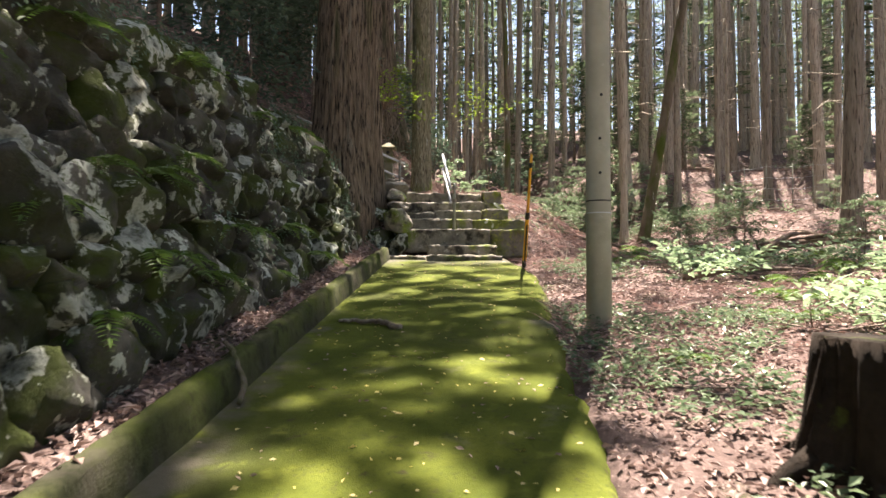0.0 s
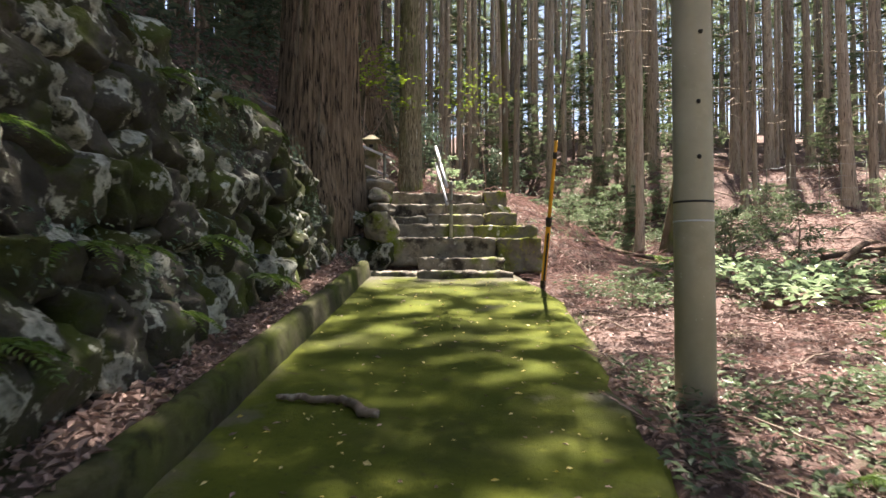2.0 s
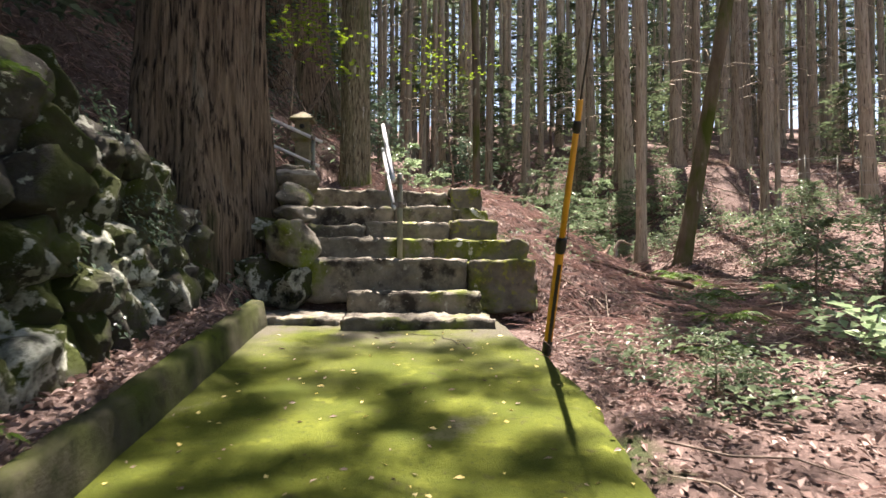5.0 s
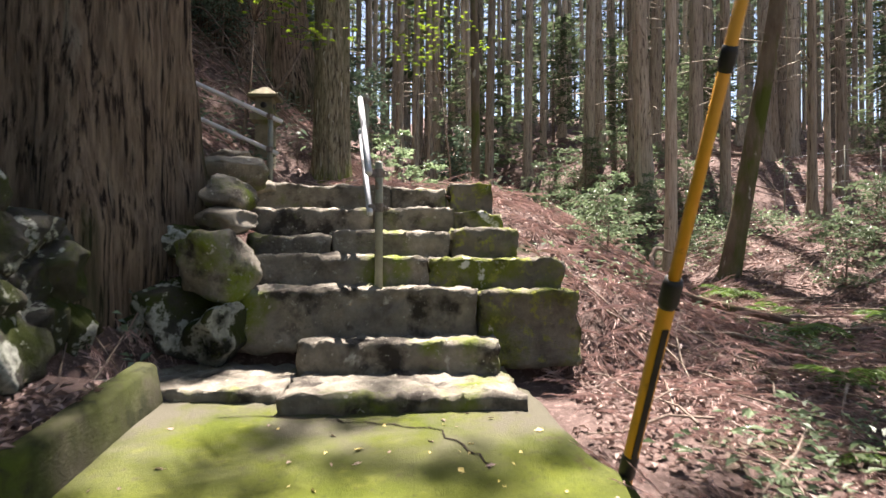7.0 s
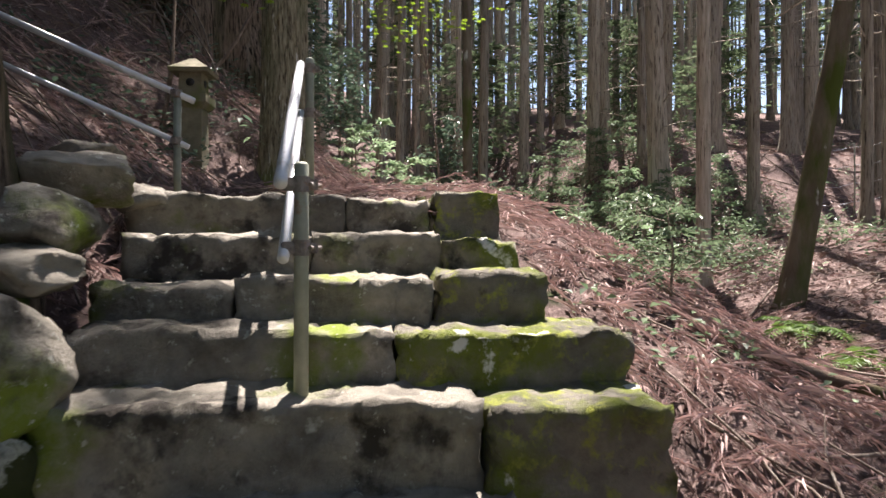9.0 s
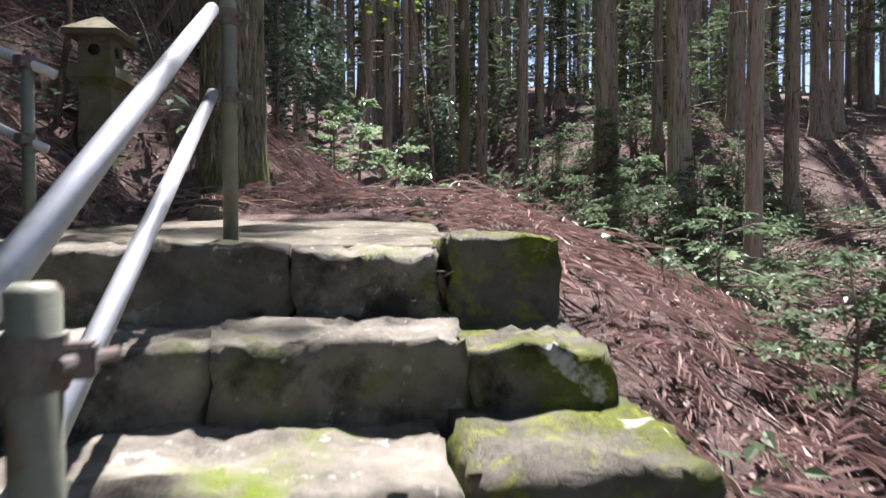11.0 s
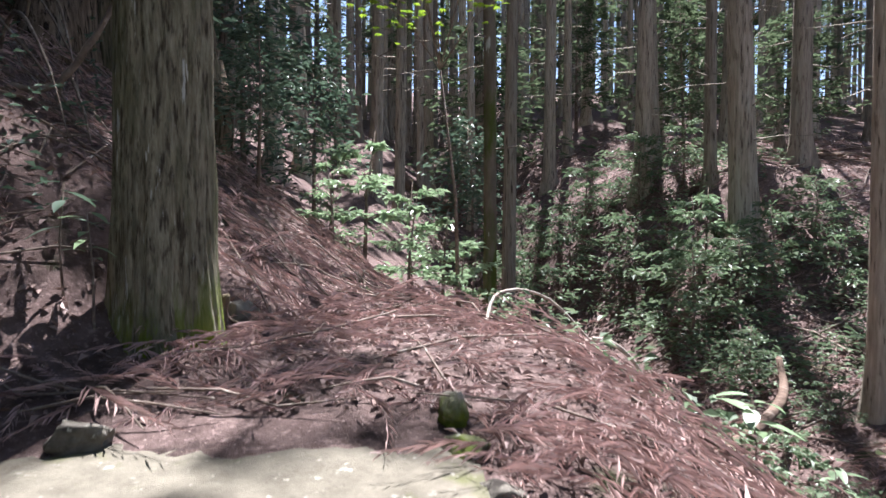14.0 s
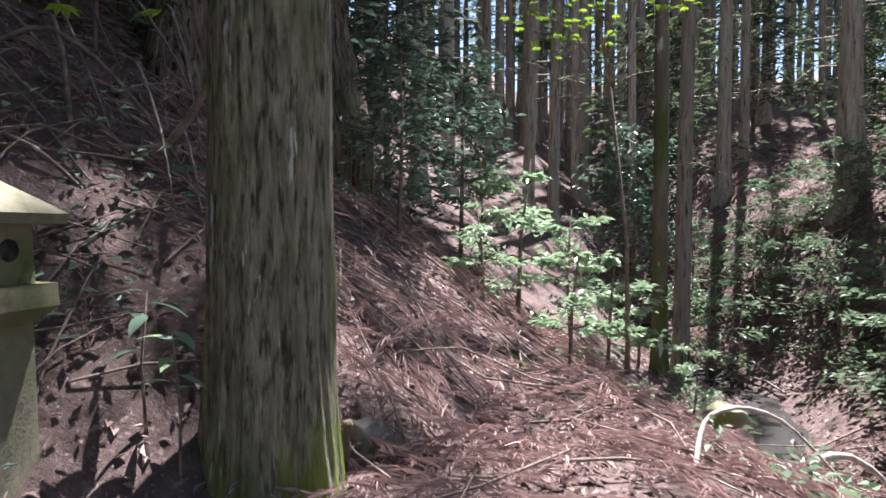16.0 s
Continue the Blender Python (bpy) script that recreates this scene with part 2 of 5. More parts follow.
def tube(bm, points, radii, sides=12, cap=True):
    """A round bar through points; radii one number or one each."""
    pts = [Vector(p) for p in points]
    if not hasattr(radii, "__len__"):
        radii = [radii] * len(pts)
    rings, ref = [], Vector((0.31, 0.17, 0.93))
    for i, p in enumerate(pts):
        d = (pts[min(i + 1, len(pts) - 1)] - pts[max(i - 1, 0)]).normalized()
        if i == 0 and abs(d.dot(ref)) > 0.9:
            ref = Vector((1, 0.1, 0))
        u = (ref - d * ref.dot(d)).normalized()
        v = d.cross(u)
        ref = u
        rings.append([bm.verts.new(p + radii[i] * (math.cos(a) * u + math.sin(a) * v)) for a in np.linspace(0, math.tau, sides, endpoint=False)])
    for r0, r1 in zip(rings, rings[1:]):
        for j in range(sides):
            bm.faces.new((r0[j], r0[(j + 1) % sides], r1[(j + 1) % sides], r1[j]))
    if cap:
        bm.faces.new(rings[0][::-1])
        bm.faces.new(rings[-1])
    return bm


def box(bm, lo, hi, bevel=0.0):
    m = Matrix.Translation((Vector(lo) + Vector(hi)) / 2) @ Matrix.Diagonal((*(Vector(hi) - Vector(lo)), 1))
    verts = bmesh.ops.create_cube(bm, size=1, matrix=m)["verts"]
    if bevel:
        edges = {e for v in verts for e in v.link_edges}
        bmesh.ops.bevel(bm, geom=list(edges), offset=bevel, segments=2, affect="EDGES")
    return bm


def boulder(seed, blocky=0.75, sub=3, rough=0.04):
    """A rounded stone about one metre across, with broken faces."""
    rng = random.Random(seed)
    bm = bmesh.new()
    bmesh.ops.create_icosphere(bm, subdivisions=sub, radius=0.62)
    cuts = []
    for k in range(13):
        n = Vector((rng.gauss(0, 1), rng.gauss(0, 1), rng.gauss(0, 1))).normalized()
        cuts.append((n, rng.uniform(0.36, 0.52) * blocky / 0.75))
    for axis in range(3):
        for sign in (-1, 1):
            n = Vector((rng.gauss(0, 0.15), rng.gauss(0, 0.15), rng.gauss(0, 0.15)))
            n[axis] = sign
            cuts.append((n.normalized(), rng.uniform(0.40, 0.48)))
    off = Vector((seed * 3.7, seed * 1.3, seed * 2.1))
    for v in bm.verts:
        for n, d in cuts:
            over = v.co.dot(n) - d
            if over > 0:
                v.co -= n * over * 0.92
        v.co += v.co.normalized() * (noise.noise(v.co * 3 + off) * rough + noise.noise(v.co * 8 + off) * rough * 0.5 + noise.noise(v.co * 21 + off) * rough * 0.22)
    return bm


def block(size, seed, chip=0.02, step=0.045, taper=0.0):
    """A hewn stone slab with worn edges; its foot stands at z = 0, its front at y = 0."""
    sx, sy, sz = size
    off = Vector((seed * 5.3, seed * 2.9, seed * 1.7))
    bm = bmesh.new()
    cuts = [max(2, int(round(s / step))) for s in size]

    def face(o, u, v, nu, nv):
        grid = [[bm.verts.new(o + u * (i / nu) + v * (j / nv)) for i in range(nu + 1)] for j in range(nv + 1)]
        for j in range(nv):
            for i in range(nu):
                bm.faces.new((grid[j][i], grid[j][i + 1], grid[j + 1][i + 1], grid[j + 1][i]))

    X, Y, Z, O = Vector((sx, 0, 0)), Vector((0, sy, 0)), Vector((0, 0, sz)), Vector((-sx / 2, 0, 0))
    nx, ny, nz = cuts
    face(O, X, Z, nx, nz), face(O + Y + X, -X, Z, nx, nz), face(O + Y, -Y, Z, ny, nz), face(O + X, Y, Z, ny, nz)
    face(O + Z, X, Y, nx, ny), face(O + Y, X, -Y, nx, ny)
    bmesh.ops.remove_doubles(bm, verts=bm.verts, dist=0.0005)
    half = Vector((sx / 2, sy / 2, sz / 2))
    r = min(0.014, sz * 0.2)
    for v in bm.verts:
        c = v.co - Vector((0, sy / 2, sz / 2))
        inner = Vector([max(-h + r, min(h - r, k)) for h, k in zip(half, c)])
        d = c - inner
        if d.length > r:
            c = inner + d.normalized() * r
        c.x *= 1 - taper * (c.z / sz + 0.5)
        w = v.co + off
        n = Vector((noise.noise(w * 2.6), noise.noise(w * 2.6 + Vector((9, 0, 0))), noise.noise(w * 2.2 + Vector((0, 9, 0)))))
        n2 = Vector((noise.noise(w * 8), noise.noise(w * 8 + Vector((9, 0, 0))), noise.noise(w * 7 + Vector((0, 9, 0)))))
        n3 = Vector((noise.noise(w * 21), noise.noise(w * 21 + Vector((9, 0, 0))), noise.noise(w * 21 + Vector((0, 9, 0)))))
        ragged = 1.0 + 1.3 * min(1.0, d.length / r if r else 0)
        v.co = c + Vector((0, sy / 2, sz / 2)) + Vector((n.x, n.y * 1.5, n.z * 0.5)) * chip * 0.9 + (n2 * chip * 0.4 + n3 * chip * 0.35) * ragged
    return bm


# ---- the lie of the land ----
def path_z(y):
    return 0.05 + 0.126 * y


def path_right(y):
    return np.interp(y, [-6, 3, 5, 7, 8.5, 10, 11, 12.2], [0.7, 0.78, 0.92, 1.12, 1.3, 1.42, 1.38, 1.2])


def kerb_x(y):
    return -1.5 + 0.05 * y


def wall_foot(y):
    return np.interp(y, [-8, 3, 8, 10, 11.8, 13], [-2.0, -1.80, -1.66, -1.57, -1.6, -1.7])


def wall_lean(y):
    return np.interp(y, [3, 8, 11], [0.33, 0.28, 0.12])


def wall_height(y):
    return np.interp(y, [3, 7, 10, 11.6, 12.8], [2.5, 2.35, 1.75, 1.05, 0.7])


def stream_x(y):
    return np.interp(y, [13, 18, 20, 23.5, 26.5, 28.5, 31, 40], [4.3, 3.9, 3.7, 3.7, 4.2, 3.3, 2.5, 1.5])


def land(x, y):
    """The ground's height."""
    x, y = np.asarray(x, float), np.asarray(y, float)
    low = np.interp(y, [-60, 0, 12, 16, 20, 24, 28, 32, 36, 48, 60, 130], [-4, 0.05, 1.53, 1.75, 1.85, 1.95, 2.2, 3.4, 5.0, 8.0, 11.0, 26.0])
    high = np.interp(y, [-60, 0, 12, 12.9, 13.4, 15, 17, 17.9, 18.5, 20, 22, 24, 28, 36, 60, 130], [-4, 0.05, 1.45, 1.52, 2.05, 2.85, 3.17, 3.35, 3.37, 3.33, 3.3, 3.45, 4.4, 7.0, 12.0, 27.0])
    brow = np.interp(y, [11, 13, 17, 19, 20.5, 22, 25, 29], [1.5, 1.5, 1.5, 1.2, 0.7, 0.1, -0.3, 0.0])
    wide = np.interp(y, [14, 18, 21.5, 25, 29], [2.4, 2.7, 3.3, 3.8, 3.0])
    z = high + (low - high) * ease(0, wide, x - brow)
    bed = stream_x(y)
    z = z - 0.30 * np.exp(-((x - bed) / 0.8) ** 2) * ease(14, 18, y) * (1 - ease(27, 32, y))
    z = z + 0.30 * np.clip(x - 4.3, 0, 4) * ease(13, 19, y)
    z = z + np.interp(y, [28, 35], [2.05, 1.2]) * ease(bed + 0.8, bed + 4.4, x) * ease(23.0, 28.0, y)
    edge = np.interp(y, [11.3, 12.8], [0, 1])
    line = (wall_foot(y) - 0.55) * (1 - edge) + np.interp(y, [17.5, 18.3, 18.8, 20, 21.5, 23, 26, 30], [-0.95, -0.35, 0.1, 0.55, 0.85, 0.7, 0.3, -0.5]) * edge
    d = np.clip(line - x, 0, 80)
    z = z + wall_height(y) * (1 - ease(11.2, 12.6, y)) * ease(0, 0.45, d) + 0.8 * np.clip(d, 0, 4.5) + 0.42 * np.clip(d - 4.5, 0, 80)
    far = ease(0.3, 2.5, np.maximum(x - path_right(y), np.maximum(d, y - 17.5)))
    return z + ripple(x, y, 2.2) * 0.10 * far + ripple(x, y, 0.5, 4.0) * 0.025 * (0.35 + far)


# ---- ground, path, kerb ----
def spaced(stops):
    out = []
    for a, b, s in stops:
        out += list(np.arange(a, b, s))
    return np.array(out)


gx = spaced([(-400, -90, 60), (-90, -30, 6), (-30, -8, 0.9), (-8, -3.2, 0.25), (-3.2, 6, 0.08), (6, 12, 0.2), (12, 30, 0.8), (30, 90, 6), (90, 451, 60)])
gy = spaced([(-400, -60, 60), (-60, -10, 4), (-10, 0, 0.4), (0, 24, 0.1), (24, 36, 0.3), (36, 60, 1), (60, 130, 5), (130, 451, 60)])
GX, GY = np.meshgrid(gx, gy)
GZ = land(GX, GY)
GZ = GZ - 0.10 * (ease(-0.25, 0.0, path_right(GY) - 0.15 - GX) * ease(-0.1, 0.1, GX - wall_foot(GY)) * (GY < 12.3))
ground = tagged(new("ground", sheet("ground", GX, GY, GZ, SOIL)), "forest floor of reddish needle litter, soil and twigs", "ground", kind="structure")

py = np.linspace(-6, 12.25, 190)
pu = np.linspace(0, 1, 40)
PY, PU = np.meshgrid(py, pu, indexing="ij")
left, right = kerb_x(PY) - 0.02, path_right(PY) + 0.06 * ripple(PY * 0, PY, 0.35) + 0.03 * ripple(PY * 0, PY, 0.12)
PX = left + (right - left) * PU
PZ = path_z(PY) + 0.012 * ripple(PX, PY, 0.8) - 0.10 * ease(0.965, 1.0, PU)
path = tagged(new("path", sheet("path", PX, PY, PZ, MOSSY_PATH)), "concrete footpath covered in bright green moss", "path", kind="structure")

ky = np.linspace(-6, 12.1, 180)
profile = [(0.02, -0.1), (0.0, 0.02), (-0.025, 0.19), (-0.05, 0.215), (-0.13, 0.22), (-0.16, 0.2), (-0.18, 0.05)]
KY, KP = np.meshgrid(ky, np.arange(len(profile)), indexing="ij")
KX = kerb_x(KY) + np.array([p[0] for p in profile])[KP] + 0.010 * ripple(KP * 0.3, KY, 0.3)
KZ = path_z(KY) + np.array([p[1] for p in profile])[KP] + 0.010 * ripple(KP * 0.2, KY, 0.25, 2.0)
kerb = tagged(new("kerb", sheet("kerb", KX, KY, KZ, KERB)), "low concrete kerb overgrown with moss", "kerb", kind="structure")

crack = bmesh.new()
rgc = random.Random(2)
for pts in ([(0.05, 11.80), (0.35, 11.72), (0.58, 11.60), (0.66, 11.45), (0.74, 11.30), (0.76, 11.1)], [(0.05, 11.80), (-0.3, 11.86), (-0.62, 11.84)]):
    pts = [(x + rgc.uniform(-0.02, 0.02), y + rgc.uniform(-0.02, 0.02)) for p, q in zip(pts, pts[1:]) for x, y in [((p[0] * (1 - f) + q[0] * f), (p[1] * (1 - f) + q[1] * f)) for f in (0, 0.25, 0.5, 0.75)]]
    row = []
    for x, y in pts:
        w = rgc.uniform(0.002, 0.006)
        z = float(path_z(y) + 0.012 * ripple(np.array(x), np.array(y), 0.8)) + 0.004
        row.append((crack.verts.new((x - w, y - w, z)), crack.verts.new((x + w, y + w, z))))
    for p, q in zip(row, row[1:]):
        crack.faces.new((p[0], p[1], q[1], q[0]))
part("crack", crack, STUMP, path, "dark crack in the concrete")

# ---- dry stone wall ----
boulders = [mesh_of("wall_stone", boulder(k + 1, 0.78, 4, 0.10), WALL_STONE) for k in range(14)]
wall = thing("wall_west", "dry stone retaining wall of mossy lichened boulders", "wall", kind="structure")
rng = random.Random(5)
wz = 0.0
course = 0
while wz < 2.6:
    high = rng.uniform(0.26, 0.40) if wz > 0.3 else 0.42
    wy = -2.5 + rng.uniform(0, 0.3)
    while wy < 12.7:
        wide = rng.uniform(0.22, 0.62)
        yc, zc = wy + wide / 2, wz + high / 2
        if zc < wall_height(yc) + 0.15:
            st = part("wall_stone", rng.choice(boulders), None, wall)
            xc = wall_foot(yc) - wall_lean(yc) * zc - 0.12 + rng.uniform(-0.05, 0.05)
            deep = rng.uniform(0.42, 0.6)
            spin = Euler((rng.uniform(-0.35, 0.35) + rng.choice((0, math.pi)), rng.uniform(-0.12, 0.12) - 0.28, rng.uniform(-0.14, 0.14) + rng.choice((0, math.pi))))
            st.matrix_world = Matrix.LocRotScale((xc, yc, path_z(yc) + 0.08 + zc + rng.uniform(-0.04, 0.04)), spin, (deep * 1.15, wide * 1.36, high * 1.45))
        wy += wide
    wz += high * 0.93
    course += 1

# ---- stone steps ----
steps = thing("stone_steps", "flight of rough hewn mossy stone steps", "steps", kind="structure")
STEPS = [  # x from, x to, front y, depth, foot z, top z
    (-0.24, 1.07, 11.87, 0.85, 1.38, 1.64), (-1.72, -0.26, 12.10, 1.2, 1.40, 1.635),
    (-0.22, 1.03, 12.53, 0.62, 1.58, 1.84),
    (-0.66, 0.93, 12.88, 0.65, 1.72, 2.16), (0.95, 1.62, 12.80, 0.72, 1.62, 2.14),
    (-0.72, 0.22, 13.26, 0.62, 2.10, 2.38), (0.24, 0.62, 13.22, 0.6, 2.12, 2.37), (0.63, 1.62, 13.2, 0.7, 2.06, 2.36),
    (-0.76, -0.12, 13.66, 0.6, 2.3, 2.54), (-0.11, 0.80, 13.62, 0.62, 2.30, 2.57), (0.83, 1.36, 13.60, 0.66, 2.28, 2.60),
    (-0.80, 0.19, 14.14, 0.6, 2.48, 2.78), (0.20, 0.90, 14.12, 0.62, 2.5, 2.79), (0.92, 1.34, 14.12, 0.64, 2.48, 2.76),
    (-0.95, 0.35, 14.66, 0.55, 2.70, 3.04), (0.36, 0.88, 14.64, 0.55, 2.68, 3.02), (0.90, 1.31, 14.66, 0.62, 2.70, 3.07),
]
for k, (x0, x1, yf, deep, z0, z1) in enumerate(STEPS):
    st = part("step_stone", block((x1 - x0, deep, z1 - z0), k + 3, 0.031), MOSS_STONE if x0 > 0.6 else STEP_STONE, steps)
    st.matrix_world = pose((x0 + x1) / 2, yf, z0, 0, 0, rng.uniform(-2.0, 2.0))
landing = part("landing_slab", block((2.07, 2.45, 0.22), 40, 0.012, 0.07), SLAB_STONE, steps, "worn pale landing slab")
landing.matrix_world = pose(0.0, 15.10, 2.812, 3.9)
landing = part("landing_slab", block((0.55, 0.5, 0.22), 41, 0.02, 0.09), MOSS_STONE, steps, "mossy edge slab of the landing")
landing.matrix_world = pose(1.13, 15.16, 2.81, 3.0, 0, 11)

# ---- pole, guy wire, rails ----
pole = thing("utility_pole", "grey-green steel utility pole beside the path", "utility pole", pose(1.515, 6.70, 0.86))
part("shaft", tube(bmesh.new(), [(0, 0, -0.3), (0, 0, 1.25), (0, 0, 4), (0, 0, 9)], [0.122, 0.118, 0.112, 0.10], 32), POLE_PAINT, pole)
part("sleeve_ring", tube(bmesh.new(), [(0, 0, 1.18), (0, 0, 1.193)], 0.1215, 32), BLACK, pole)
part("band", tube(bmesh.new(), [(0, 0, 1.065), (0, 0, 1.075)], 0.121, 32), STEEL, pole)
for bz, side in ((1.78, -4), (1.45, -4), (2.2, 4)):
    bolt = part("bolt", tube(bmesh.new(), [(0, -0.09, 0), (0, -0.118, 0), (0, -0.118, 0), (0, -0.135, 0)], [0.015, 0.015, 0.010, 0.009], 8), BLACK, pole)
    bolt.matrix_local = pose(0, 0, bz, 0, 0, side)

guy_foot, guy_dir = Vector((1.35, 11.15, 1.42)), Vector((-0.002, -0.505, 0.863)).normalized()
guy = thing("guy_wire", "leaning guy wire in a yellow and black striped guard", "guy wire", Matrix.Translation(guy_foot))
part("guard", tube(bmesh.new(), [guy_dir * -0.1, guy_dir * 0.9, guy_dir * 0.93], [0.032, 0.030, 0.026], 16), YELLOW, guy)
part("upper_guard", tube(bmesh.new(), [guy_dir * 0.93, guy_dir * 1.95], [0.022, 0.019], 16), YELLOW, guy)
for a, b, r in ((0.88, 1.0, 0.037), (1.74, 1.82, 0.026), (0.0, 0.14, 0.036)):
    part("collar", tube(bmesh.new(), [guy_dir * a, guy_dir * (a + 0.02), guy_dir * (b - 0.02), guy_dir * b], [r * 0.85, r, r, r * 0.85], 16), BLACK, guy)
stripe = bmesh.new()
box(stripe, (-0.013, -0.034, 0.12), (0.013, -0.028, 0.80), 0.003)
stripe = part("stripe", stripe, BLACK, guy, "black warning stripe", False)
stripe.matrix_local = guy_dir.to_track_quat("Z", "Y").to_matrix().to_4x4()
part("wire", tube(bmesh.new(), [guy_dir * 1.9, Vector((1.515, 6.70, 9.2)) - guy_foot], 0.006, 6), WIRE, guy)


def clamp(parent, at, turn=0):
    bm = tube(bmesh.new(), [(0, 0, -0.03), (0, 0, 0.03)], 0.034, 14)
    box(bm, (-0.075, -0.02, -0.024), (-0.02, 0.02, 0.024), 0.005)
    box(bm, (0.02, -0.015, -0.02), (0.062, 0.015, 0.02), 0.004)
    tube(bm, [(0.03, -0.03, 0), (0.075, 0.03, 0)], 0.009, 8)
    c = part("clamp", bm, RUST, parent, "rusty pipe clamp", False)
    c.matrix_local = Matrix.Translation(at) @ pose(0, 0, 0, 0, 0, turn)


rail = thing("handrail", "galvanised tube handrail on two posts along the steps", "handrail", pose(0.265, 13.05, 2.15))
part("post", tube(bmesh.new(), [(0, 0, -0.1), (0, 0, 0.875), (0, 0, 0.885)], [0.028, 0.028, 0.02], 18), POST_STEEL, rail)
part("post", tube(bmesh.new(), [(-0.155, 1.87, 0.8), (-0.155, 1.87, 1.80), (-0.155, 1.87, 1.81)], [0.028, 0.028, 0.02], 18), POST_STEEL, rail)
part("top_rail", tube(bmesh.new(), [(-0.07, -0.06, 0.80), (-0.21, 1.84, 1.76)], 0.026, 18), STEEL, rail)
part("lower_rail", tube(bmesh.new(), [(-0.06, -0.06, 0.52), (-0.21, 1.84, 1.45)], 0.022, 18), STEEL, rail)
for at in ((0, 0, 0.80), (0, 0, 0.56), (-0.155, 1.87, 1.74), (-0.155, 1.87, 1.45)):
    clamp(rail, at, 10)

side_rail = thing("handrail", "white tube handrail climbing away beside a stone lantern", "handrail", pose(-0.92, 15.6, 3.05))
part("post", tube(bmesh.new(), [(0, 0, -0.2), (0, 0, 0.82)], 0.028, 16), POST_STEEL, side_rail)
part("top_rail", tube(bmesh.new(), [(0.12, 0, 0.76), (-2.6, 0.05, 1.96)], 0.024, 16), STEEL, side_rail)
part("lower_rail", tube(bmesh.new(), [(0.08, 0, 0.42), (-2.6, 0.05, 1.62)], 0.022, 16), STEEL, side_rail)
part("post", tube(bmesh.new(), [(-2.4, 0.04, 0.6), (-2.4, 0.04, 1.9)], 0.028, 16), POST_STEEL, side_rail)
for z in (0.81, 0.46):
    clamp(side_rail, (0, 0, z), 80)


# ---- stone lantern ----
def frustum(bm, z0, z1, a, b, bevel=0.0):
    v = [bm.verts.new((sx * w, sy * w, z)) for z, w in ((z0, a), (z1, b)) for sx, sy in ((-1, -1), (1, -1), (1, 1), (-1, 1))]
    for q in ((3, 2, 1, 0), (4, 5, 6, 7), (0, 1, 5, 4), (1, 2, 6, 5), (2, 3, 7, 6), (3, 0, 4, 7)):
        bm.faces.new([v[i] for i in q])
    return bm


lantern = thing("stone_lantern", "weathered square stone lantern with a pitched cap", "stone lantern", pose(-1.33, 17.6, 3.22, 0, 0, -3))
lantern.scale = (1.12, 1.12, 1.06)
part("shaft", frustum(bmesh.new(), 0, 0.88, 0.115, 0.10), LANTERN_STONE, lantern, smooth=False)
part("platform", frustum(frustum(bmesh.new(), 0.88, 0.93, 0.11, 0.155), 0.93, 1.01, 0.155, 0.15), LANTERN_STONE, lantern, smooth=False)
chamber = part("light_chamber", frustum(bmesh.new(), 1.01, 1.22, 0.105, 0.10), LANTERN_STONE, lantern, smooth=False)
for turn in (0, 90, 180, 270):
    # No hole is cut: a black disc stands for the shade inside.
    disc = tube(bmesh.new(), [(0.0, -0.095, 0), (0.0, -0.106, 0)], 0.038, 20)
    window = part("window", disc, BLACK, chamber, "round black disc for the shade inside a light opening")
    window.matrix_local = pose(0, 0, 0, 0, 0, turn) @ pose(0, 0, 1.125)
part("cap", frustum(frustum(bmesh.new(), 1.215, 1.25, 0.17, 0.178), 1.25, 1.37, 0.178, 0.025), LANTERN_STONE, lantern, "mossy stone cap", smooth=False)


# ---- trees ----
def trunk_mesh(name, height, r0, r1, seed, material, sides=14, rings=16, flare=0.4, lobes=0.04, lean=(0, 0), sway=0.1, ridge=0.0, pitch=16.0):
    rg = random.Random(seed)
    ph = [rg.uniform(0, 6.3) for _ in range(5)]
    bm = bmesh.new()
    rows = []
    for i in range(rings + 1):
        f = (i / rings) ** 1.6
        z = -0.9 + f * (height + 0.9)
        r = r0 + (r1 - r0) * f
        fl = flare * math.exp(-max(z, -0.2) / (1.6 * r0 + 0.1))
        cx, cy = lean[0] * f + sway * math.sin(f * 3 + ph[0]) * f, lean[1] * f + sway * math.sin(f * 2.4 + ph[1]) * f
        row = []
        for j in range(sides):
            a = math.tau * j / sides
            k = 1 + fl * (1 + 0.6 * math.sin(5 * a + ph[2]) + 0.3 * math.sin(8 * a + ph[4])) + lobes * (math.sin(3 * a + ph[3]) + math.sin(7 * a + ph[4] + z) * 0.6) + 0.25 * lobes * math.sin(9 * z + 4 * a)
            if ridge:
                q = Vector((math.cos(a) * r0 * pitch, math.sin(a) * r0 * pitch, z * 0.9 + seed))
                k += ridge / r0 * (0.6 - 2.2 * abs(noise.noise(q)) + 0.5 * noise.noise(q * 2.3))
            row.append(bm.verts.new((cx + r * k * math.cos(a), cy + r * k * math.sin(a), z)))
        rows.append(row)
    for p, q in zip(rows, rows[1:]):
        for j in range(sides):
            bm.faces.new((p[j], p[(j + 1) % sides], q[(j + 1) % sides], q[j]))
    bm.faces.new(rows[-1])
    return mesh_of(name, bm, material)


